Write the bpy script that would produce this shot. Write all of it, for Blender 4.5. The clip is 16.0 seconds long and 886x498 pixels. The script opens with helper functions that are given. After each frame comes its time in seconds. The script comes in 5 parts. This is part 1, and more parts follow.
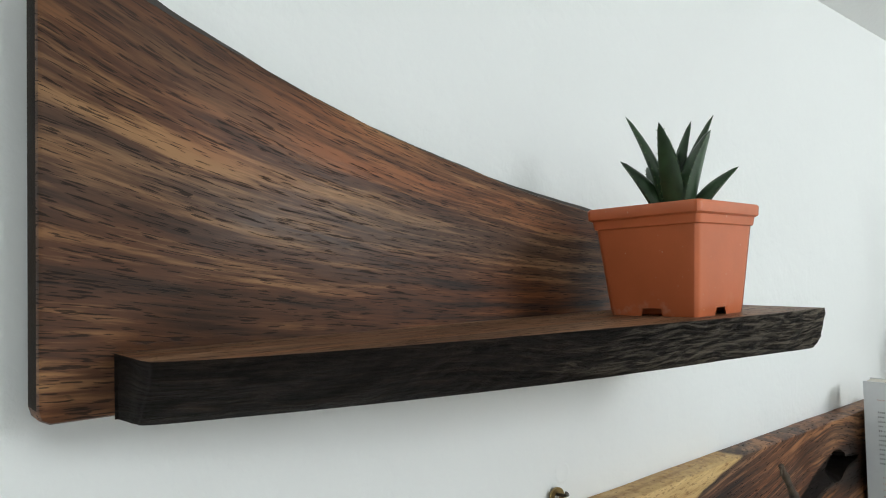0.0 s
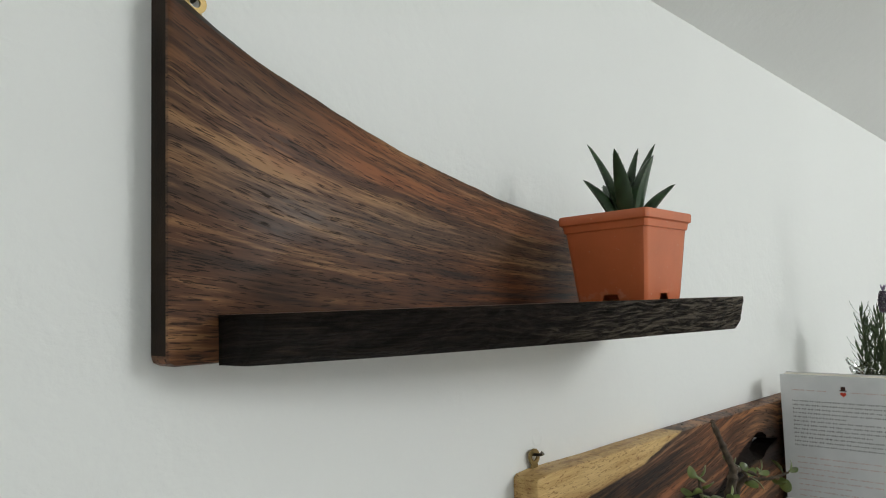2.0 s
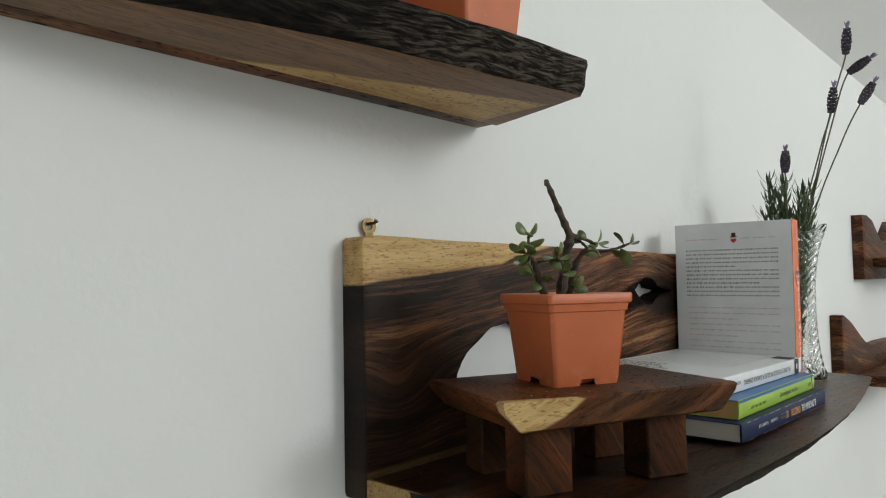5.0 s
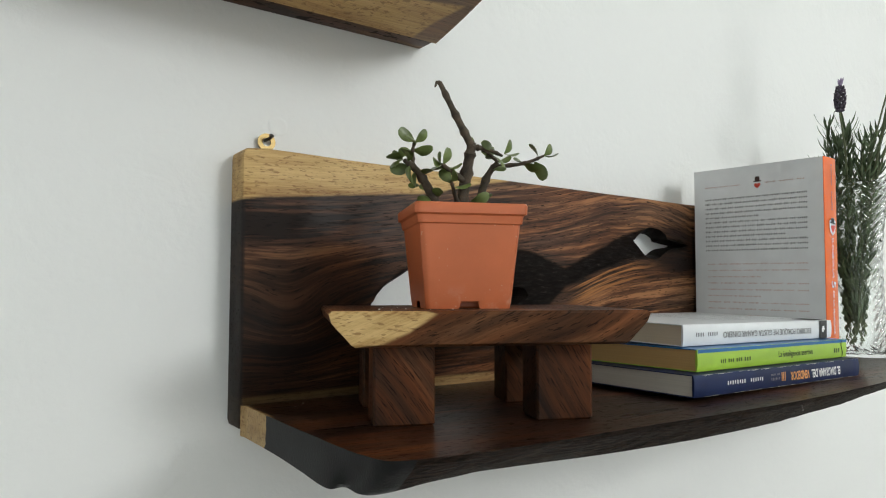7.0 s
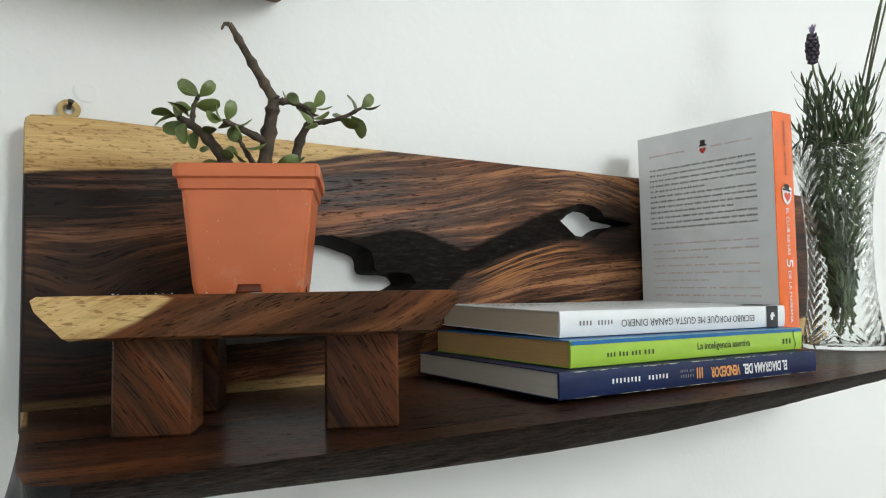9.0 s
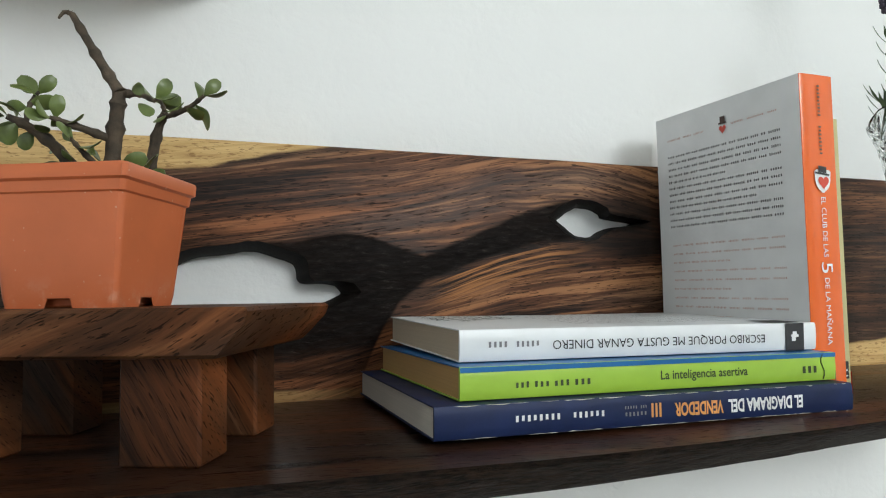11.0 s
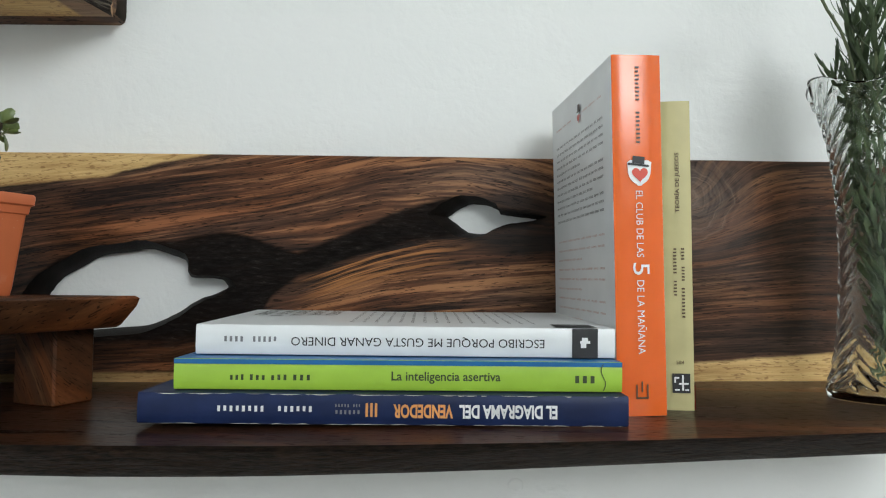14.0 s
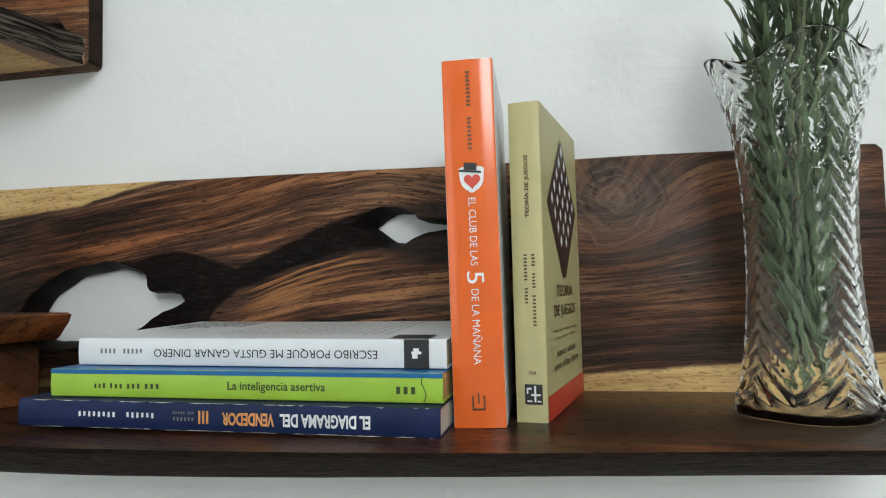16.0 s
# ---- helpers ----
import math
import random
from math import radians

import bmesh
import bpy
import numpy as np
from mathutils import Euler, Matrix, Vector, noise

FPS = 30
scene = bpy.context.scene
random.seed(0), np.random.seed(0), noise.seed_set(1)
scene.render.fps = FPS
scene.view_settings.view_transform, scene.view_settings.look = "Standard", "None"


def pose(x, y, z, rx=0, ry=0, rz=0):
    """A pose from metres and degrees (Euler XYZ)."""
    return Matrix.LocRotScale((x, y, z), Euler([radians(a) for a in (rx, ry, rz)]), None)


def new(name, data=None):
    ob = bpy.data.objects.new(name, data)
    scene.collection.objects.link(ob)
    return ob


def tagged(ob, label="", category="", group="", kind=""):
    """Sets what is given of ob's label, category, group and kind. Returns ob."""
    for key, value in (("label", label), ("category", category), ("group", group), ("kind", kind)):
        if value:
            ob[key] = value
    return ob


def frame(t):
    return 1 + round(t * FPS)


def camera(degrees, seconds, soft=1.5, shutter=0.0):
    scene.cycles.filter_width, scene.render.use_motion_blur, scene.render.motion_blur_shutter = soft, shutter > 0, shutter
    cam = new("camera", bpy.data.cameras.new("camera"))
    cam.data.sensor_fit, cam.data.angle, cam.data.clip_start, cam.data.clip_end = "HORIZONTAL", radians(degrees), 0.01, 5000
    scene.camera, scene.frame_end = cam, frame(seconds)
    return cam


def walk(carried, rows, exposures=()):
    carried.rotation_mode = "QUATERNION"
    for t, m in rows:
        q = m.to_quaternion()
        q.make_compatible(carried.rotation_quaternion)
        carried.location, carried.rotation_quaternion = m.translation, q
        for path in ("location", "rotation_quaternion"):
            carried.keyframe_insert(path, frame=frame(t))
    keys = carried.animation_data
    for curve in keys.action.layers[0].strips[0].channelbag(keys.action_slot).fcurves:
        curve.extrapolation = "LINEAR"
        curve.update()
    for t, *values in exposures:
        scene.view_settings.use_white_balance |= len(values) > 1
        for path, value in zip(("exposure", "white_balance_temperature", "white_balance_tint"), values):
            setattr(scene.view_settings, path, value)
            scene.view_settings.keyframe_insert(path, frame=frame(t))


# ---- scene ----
cam = camera(66.4, 16.0, 1.1)
METRES, EYE, TURN = 1.2, 1.5, -40.2
ROWS = [
    (0.0, 0.0, 0.0, 0.0, 0.06, 2.25, 1.58),
    (0.5, -0.014, -0.0254, 0.0038, -0.36, 2.82, 1.69),
    (1.0, -0.0227, -0.0402, 0.0056, -2.03, 3.87, 1.71),
    (1.5, -0.0305, -0.0531, -0.0015, -3.67, 4.66, 1.99),
    (2.0, -0.0342, -0.0696, -0.0196, -4.85, 4.7, 1.93),
    (2.5, -0.0328, -0.0806, -0.043, -5.6, 3.93, 2.11),
    (3.0, -0.0253, -0.08, -0.0664, -6.47, 4.49, 1.31),
    (3.5, -0.0159, -0.0759, -0.0942, -7.84, 4.59, 1.17),
    (4.0, -0.0015, -0.0722, -0.1151, -9.08, 4.2, 1.37),
    (4.5, 0.0164, -0.0688, -0.1359, -7.86, 3.75, 1.64),
    (5.0, 0.0545, -0.0518, -0.1506, -6.27, 2.95, 1.08),
    (7.5, 0.2128, -0.0067, -0.2019, 6.17, 3.11, 0.19),
    (8.0, 0.2389, 0.0068, -0.2044, 6.42, 2.93, 0.48),
    (8.5, 0.2613, 0.0357, -0.2063, 6.85, 3.04, 0.62),
    (9.0, 0.2884, 0.06, -0.2061, 9.46, 3.33, 0.98),
    (9.5, 0.3123, 0.0827, -0.2074, 11.77, 3.09, 1.06),
    (10.0, 0.3351, 0.1011, -0.2063, 14.88, 3.72, 1.49),
    (12.5, 0.4678, 0.1841, -0.1987, 32.99, 2.99, -0.47),
    (13.0, 0.5027, 0.192, -0.1968, 36.47, 3.1, -0.17),
    (13.5, 0.5322, 0.2063, -0.198, 38.83, 2.82, 0.14),
    (14.0, 0.5518, 0.2276, -0.201, 39.2, 3.0, -0.07),
    (14.5, 0.5705, 0.2483, -0.2036, 42.14, 3.39, 0.81),
    (15.0, 0.5986, 0.272, -0.2076, 43.93, 2.9, 0.97),
    (15.5, 0.6249, 0.3051, -0.2024, 47.68, 2.63, 1.47),
    (16.0, 0.6518, 0.3223, -0.1984, 52.11, 3.32, 1.39),
]
walk(cam, [(t, pose(0, 0, EYE, 0, 0, TURN) @ pose(METRES * x, METRES * y, METRES * z, 90 + pitch, roll, yaw))
           for t, x, y, z, yaw, pitch, roll in ROWS],
     exposures=[(0.0, -0.30, 6200, 9), (1.0, -0.49, 6320, 9), (2.5, -0.62, 6480, 10), (4.0, -0.66, 6480, 10), (5.0, -0.66, 6480, 10), (7.5, -0.28, 6420, 10),
                (9.0, -0.18, 6350, 10), (12.5, -0.38, 6240, 9), (16.0, -0.40, 6240, 9)])

# ---- light: a bright window behind the camera, an added fill opening and daylight outside ----
WIN = dict(x0=1.20, x1=2.18, z0=1.92, z1=2.75, y=-2.6)     # window opening in the south wall
world = bpy.data.worlds.new("sky")
scene.world = world
world.use_nodes = True
wn = world.node_tree.nodes
sky = wn.new("ShaderNodeTexSky")
sky.sky_type, sky.sun_disc, sky.sun_elevation, sky.sun_rotation = "NISHITA", False, radians(50), radians(20)
world.node_tree.links.new(sky.outputs[0], wn["Background"].inputs["Color"])
wn["Background"].inputs["Strength"].default_value = 0.12


def window_light(name, size, energy, m, colour=(1, 1, 1)):
    data = bpy.data.lights.new(name, "AREA")
    data.shape, data.size, data.size_y, data.energy, data.color = "RECTANGLE", size[0], size[1], energy, colour
    ob = new(name, data)
    ob.matrix_basis = m
    return ob


# second opening, unseen, added only for soft fill light from the left
FILL_WIN = dict(x0=-1.15, x1=-0.15, z0=0.95, z1=2.25, y=-2.6)
window_light("window_light", (0.95, 0.80), 51, pose((WIN["x0"] + WIN["x1"]) / 2, WIN["y"] + 0.02, (WIN["z0"] + WIN["z1"]) / 2, 90), (0.975, 1.0, 0.965))
window_light("window_light", (0.95, 1.25), 9, pose((FILL_WIN["x0"] + FILL_WIN["x1"]) / 2, FILL_WIN["y"] + 0.02, (FILL_WIN["z0"] + FILL_WIN["z1"]) / 2, 90), (0.975, 1.0, 0.965))


# ---- materials ----
class Nodes:
    """A short way to write node trees."""

    def __init__(self, name):
        self.mat = bpy.data.materials.new(name)
        self.mat.use_nodes = True
        self.tree = self.mat.node_tree
        self.bsdf = self.tree.nodes["Principled BSDF"]

    def put(self, sock, value):
        if isinstance(value, bpy.types.NodeSocket):
            self.tree.links.new(value, sock)
        elif value is not None:
            sock.default_value = value

    def math(self, op, a, b=None, c=None, clamp=False):
        n = self.tree.nodes.new("ShaderNodeMath")
        n.operation, n.use_clamp = op, clamp
        for i, v in enumerate((a, b, c)):
            self.put(n.inputs[i], v)
        return n.outputs[0]

    def position(self):
        n = self.tree.nodes.new("ShaderNodeNewGeometry")
        return n.outputs["Position"]

    def local(self):
        return self.tree.nodes.new("ShaderNodeTexCoord").outputs["Object"]

    def split(self, v):
        n = self.tree.nodes.new("ShaderNodeSeparateXYZ")
        self.put(n.inputs[0], v)
        return n.outputs

    def join(self, x, y, z):
        n = self.tree.nodes.new("ShaderNodeCombineXYZ")
        for i, v in enumerate((x, y, z)):
            self.put(n.inputs[i], v)
        return n.outputs[0]

    def mapped(self, v, loc=(0, 0, 0), rot=(0, 0, 0), scale=(1, 1, 1)):
        n = self.tree.nodes.new("ShaderNodeMapping")
        self.put(n.inputs["Vector"], v)
        n.inputs["Location"].default_value = loc
        n.inputs["Rotation"].default_value = [radians(a) for a in rot]
        n.inputs["Scale"].default_value = scale
        return n.outputs[0]

    def noise(self, v, scale, detail=4, rough=0.55, distortion=0.0):
        n = self.tree.nodes.new("ShaderNodeTexNoise")
        self.put(n.inputs["Vector"], v)
        self.put(n.inputs["Scale"], scale)
        self.put(n.inputs["Detail"], detail)
        self.put(n.inputs["Roughness"], rough)
        self.put(n.inputs["Distortion"], distortion)
        return n.outputs["Fac"]

    def ramp(self, f, stops):
        n = self.tree.nodes.new("ShaderNodeValToRGB")
        self.put(n.inputs[0], f)
        e = n.color_ramp.elements
        while len(e) < len(stops):
            e.new(0.5)
        for el, (p, c) in zip(e, stops):
            el.position = p
            el.color = (*c, 1) if len(c) == 3 else c
        return n.outputs["Color"]

    def smooth(self, f, a, b):
        n = self.tree.nodes.new("ShaderNodeMapRange")
        n.interpolation_type = "SMOOTHSTEP"
        self.put(n.inputs["Value"], f)
        n.inputs["From Min"].default_value, n.inputs["From Max"].default_value = a, b
        return n.outputs["Result"]

    def curve(self, x, points):
        """A height z as a polyline over x, through up to 32 (x, z) points."""
        x0, x1 = points[0][0], points[-1][0]
        u = self.math("DIVIDE", self.math("SUBTRACT", x, x0), x1 - x0, clamp=True)
        c = self.ramp(u, [((px - x0) / (x1 - x0), ((pz - 1.15) * 4,) * 3) for px, pz in points])
        return self.math("MULTIPLY_ADD", c, 0.25, 1.15)

    def mix(self, f, a, b, blend="MIX"):
        n = self.tree.nodes.new("ShaderNodeMix")
        n.data_type, n.blend_type = "RGBA", blend
        self.put(n.inputs[0], f)
        self.put(n.inputs[6], (*a, 1) if isinstance(a, tuple) else a)
        self.put(n.inputs[7], (*b, 1) if isinstance(b, tuple) else b)
        return n.outputs[2]

    def bump(self, height, strength, distance=0.001):
        n = self.tree.nodes.new("ShaderNodeBump")
        self.put(n.inputs["Height"], height)
        n.inputs["Strength"].default_value, n.inputs["Distance"].default_value = strength, distance
        self.put(self.bsdf.inputs["Normal"], n.outputs[0])

    def set(self, **k):
        for key, v in k.items():
            self.put(self.bsdf.inputs[key.replace("_", " ")], (*v, 1) if isinstance(v, tuple) and len(v) == 3 else v)
        return self.mat


def paint(name, colour, rough=0.5, vary=0.08, scale=60, bump=0.05, **more):
    """A plain coated surface with slight mottling."""
    n = Nodes(name)
    p = n.local()
    f = n.noise(p, scale, 5)
    g = n.noise(p, scale * 12, 3)
    dark = tuple(c * (1 - vary * 2) for c in colour)
    lite = tuple(min(1, c * (1 + vary)) for c in colour)
    col = n.ramp(f, [(0.3, dark), (0.7, lite)])
    n.bump(g, bump, 0.0005)
    r = n.math("MULTIPLY_ADD", f, 0.2, rough - 0.1)
    return n.set(Base_Color=col, Roughness=r, **more)


DARK, MID, LITE = (0.013, 0.0065, 0.0045), (0.085, 0.034, 0.0145), (0.29, 0.145, 0.062)
CHAR = (0.006, 0.0048, 0.0044)


def wood(name, tilt=0.0, plane="xz", seed=0.0, dark=DARK, mid=MID, lite=LITE, red=(0.15, 0.048, 0.016), rough=0.42, flow=None, features=None, bands=22.0, wave=0.03, lo=0.38, hi=0.62, spec=0.12, pores_at=0.615, lines=0.075, mids=0.36, blots=0.0, streaks=0.10, pore_size=(120, 500, 1250)):
    """Figured dark hardwood: grain along x, wide bands, long fine lines, dark pores, drifting hue."""
    n = Nodes(name)
    pos = n.position()
    x, y, z = n.split(pos)[:]
    wob = n.noise(n.mapped(pos, (seed, seed, seed), scale=(4, 9, 9)), 1.0, 2)
    wob0 = n.math("SUBTRACT", wob, 0.5)
    across = z if plane == "xz" else y
    other = y if plane == "xz" else z
    v = n.math("ADD", across, n.math("MULTIPLY", wob0, wave))
    v = n.math("ADD", v, n.math("MULTIPLY", x, tilt))
    if flow:
        v = n.math("ADD", v, flow(n, x, y, z))
    g = n.join(n.math("ADD", x, seed), n.math("MULTIPLY", other, 0.6), v)
    big = n.noise(n.mapped(g, scale=(1.5, 8, bands)), 1.0, 3, 0.55)
    mid_n = n.noise(n.mapped(g, (1, 2, 3), scale=(7.5, 40, bands * 5)), 1.0, 4, 0.6)
    fine = n.noise(n.mapped(g, (5, 2, 1), scale=(24, 200, 760)), 1.0, 4, 0.7)
    f = n.math("ADD", n.math("MULTIPLY", big, 0.76 - mids), n.math("MULTIPLY", mid_n, mids))
    line = n.smooth(fine, 0.34, 0.66)
    streak = n.noise(n.mapped(g, (7, 3, 2), scale=(12, 90, 330)), 1.0, 3, 0.65)
    f = n.math("ADD", f, n.math("MULTIPLY", n.math("SUBTRACT", n.smooth(streak, 0.32, 0.68), 0.5), streaks))
    f = n.math("ADD", f, n.math("MULTIPLY", n.math("SUBTRACT", line, 0.5), lines))
    f = n.math("ADD", f, 0.12)
    if blots:
        blot = n.noise(n.mapped(g, (2, 8, 5), scale=(5, 9, 13)), 1.0, 3, 0.6)
        f = n.math("ADD", f, n.math("MULTIPLY", n.math("SUBTRACT", blot, 0.5), blots))
    col = n.ramp(f, [(lo, dark), (lo + (hi - lo) * 0.30, tuple(a * 0.45 + b * 0.55 for a, b in zip(dark, mid))), (lo + (hi - lo) * 0.58, mid), (hi, lite)])
    hue = n.noise(n.mapped(g, (9, 4, 2), scale=(3, 12, 30)), 1.0, 3)
    warm = n.ramp(f, [(lo, tuple(c * 1.3 for c in dark)), (lo + (hi - lo) * 0.55, tuple(c * 0.8 for c in red)), (hi, tuple(c * 1.9 for c in red))])
    col = n.mix(n.smooth(hue, 0.46, 0.62), col, warm)
    dull = n.ramp(f, [(lo, dark), (hi, (0.12, 0.085, 0.062))])
    col = n.mix(n.math("MULTIPLY", n.smooth(hue, 0.47, 0.36), 0.40), col, dull)
    pores = n.noise(n.mapped(g, (3, 1, 7), scale=pore_size), 1.0, 1, 0.5)
    patch = n.math("MULTIPLY_ADD", mid_n, 0.16, pores_at - 0.08)
    pore = n.smooth(n.math("SUBTRACT", pores, patch), 0.0, 0.06)
    col = n.mix(n.math("MULTIPLY", pore, 0.8), col, tuple(c * 0.4 for c in dark))
    char = None
    if features:
        col, char = features(n, x, z, y, col, wob0, fine, pore)
    h = n.math("SUBTRACT", n.math("MULTIPLY", fine, 0.35), n.math("MULTIPLY", pore, 0.8))
    n.bump(h, 0.25, 0.0005)
    r = n.math("MULTIPLY_ADD", mid_n, 0.22, rough - 0.08)
    r = n.math("ADD", r, n.math("MULTIPLY", pore, 0.25))
    gloss = n.math("MULTIPLY_ADD", char, -0.85 * spec, spec) if char is not None else spec
    return n.set(Base_Color=col, Roughness=r, Specular_IOR_Level=gloss)


def upper_flow(n, x, y, z):
    """The grain sweeps down along the curved top edge."""
    e = n.math("EXPONENT", n.math("MULTIPLY", n.math("SUBTRACT", x, 0.044), -6.06))
    c = n.math("DIVIDE", n.math("ADD", z, n.math("MULTIPLY", e, 2.021)), n.math("MULTIPLY_ADD", e, 1.4, 1.0))
    return n.math("SUBTRACT", c, z)


def upper_features(n, x, z, y, col, wob, fine, pore):
    """A broad dark stripe of heartwood under the tall end of the crest."""
    e = n.math("ADD", n.math("MULTIPLY_ADD", n.math("SUBTRACT", x, 0.043), 0.40, z), n.math("MULTIPLY", wob, 0.03))
    return n.mix(n.math("MULTIPLY", n.math("MULTIPLY", n.smooth(e, 1.572, 1.606), n.smooth(x, 0.17, 0.10)), 0.62), col, (0.034, 0.020, 0.014)), None


def around(n, x, z, cx, cz, rx, rz):
    """1 at a spot, falling off round it."""
    dx = n.math("DIVIDE", n.math("SUBTRACT", x, cx), rx)
    dz = n.math("DIVIDE", n.math("SUBTRACT", z, cz), rz)
    d = n.math("ADD", n.math("MULTIPLY", dx, dx), n.math("MULTIPLY", dz, dz))
    return n.math("EXPONENT", n.math("MULTIPLY", d, -1.0))


GRAIN_HIGH = ((0.300, 1.284), (0.376, 1.288), (0.452, 1.299), (0.490, 1.305), (0.528, 1.311), (0.567, 1.316), (0.607, 1.324), (0.647, 1.334), (0.687, 1.339), (0.707, 1.340), (0.736, 1.337), (0.770, 1.331), (0.850, 1.335), (0.950, 1.330))
GRAIN_LOW = ((0.300, 1.215), (0.400, 1.218), (0.500, 1.222), (0.580, 1.242), (0.607, 1.250), (0.647, 1.260), (0.687, 1.265), (0.727, 1.268), (0.780, 1.271), (0.900, 1.280), (0.950, 1.282))
CHAR_TOP = ((0.390, 1.250), (0.402, 1.264), (0.420, 1.276), (0.450, 1.285), (0.480, 1.2885), (0.502, 1.289), (0.517, 1.293), (0.533, 1.295), (0.546, 1.294), (0.560, 1.290), (0.572, 1.285), (0.587, 1.281), (0.607, 1.288), (0.623, 1.295), (0.639, 1.301), (0.655, 1.309), (0.675, 1.315), (0.695, 1.321), (0.703, 1.320), (0.718, 1.318), (0.728, 1.313), (0.752, 1.311), (0.772, 1.306))
CHAR_LOW = ((0.390, 1.245), (0.410, 1.206), (0.545, 1.206), (0.558, 1.234), (0.570, 1.252), (0.588, 1.2655), (0.607, 1.272), (0.627, 1.279), (0.643, 1.284), (0.659, 1.288), (0.679, 1.292), (0.699, 1.294), (0.728, 1.299), (0.748, 1.302), (0.772, 1.3055))


def lower_flow(n, x, y, z):
    """The grain climbs towards the small hole and bends round the knots."""
    t = n.smooth(n.math("SUBTRACT", z, n.curve(x, ((0.390, 1.235), (0.500, 1.242), (0.568, 1.256), (0.607, 1.272), (0.659, 1.288), (0.728, 1.299), (0.772, 1.3055)))), -0.03, 0.05)
    hi, lo = n.math("SUBTRACT", 1.30, n.curve(x, GRAIN_HIGH)), n.math("SUBTRACT", 1.25, n.curve(x, GRAIN_LOW))
    s = n.math("ADD", n.math("MULTIPLY", hi, t), n.math("MULTIPLY", lo, n.math("SUBTRACT", 1.0, t)))
    b = n.math("MULTIPLY", around(n, x, z, 0.862, 1.318, 0.050, 0.040), 0.040)
    c = n.math("MULTIPLY", around(n, x, z, 0.335, 1.248, 0.030, 0.034), 0.012)
    return n.math("ADD", n.math("ADD", s, b), c)


def sapwood(n, fine, pore):
    pos = n.position()
    tone = n.noise(n.mapped(pos, (2, 5, 1), scale=(7, 60, 120)), 1.0, 4, 0.6)
    f = n.math("ADD", n.math("MULTIPLY", fine, 0.45), n.math("MULTIPLY", tone, 0.55))
    col = n.ramp(f, [(0.34, (0.31, 0.165, 0.060)), (0.47, (0.52, 0.335, 0.135)), (0.62, (0.68, 0.475, 0.215))])
    dash = n.noise(n.mapped(pos, (4, 1, 6), scale=(210, 300, 900)), 1.0, 2, 0.5)
    return n.mix(n.math("MULTIPLY", n.smooth(dash, 0.57, 0.66), 0.62), col, (0.20, 0.095, 0.032))


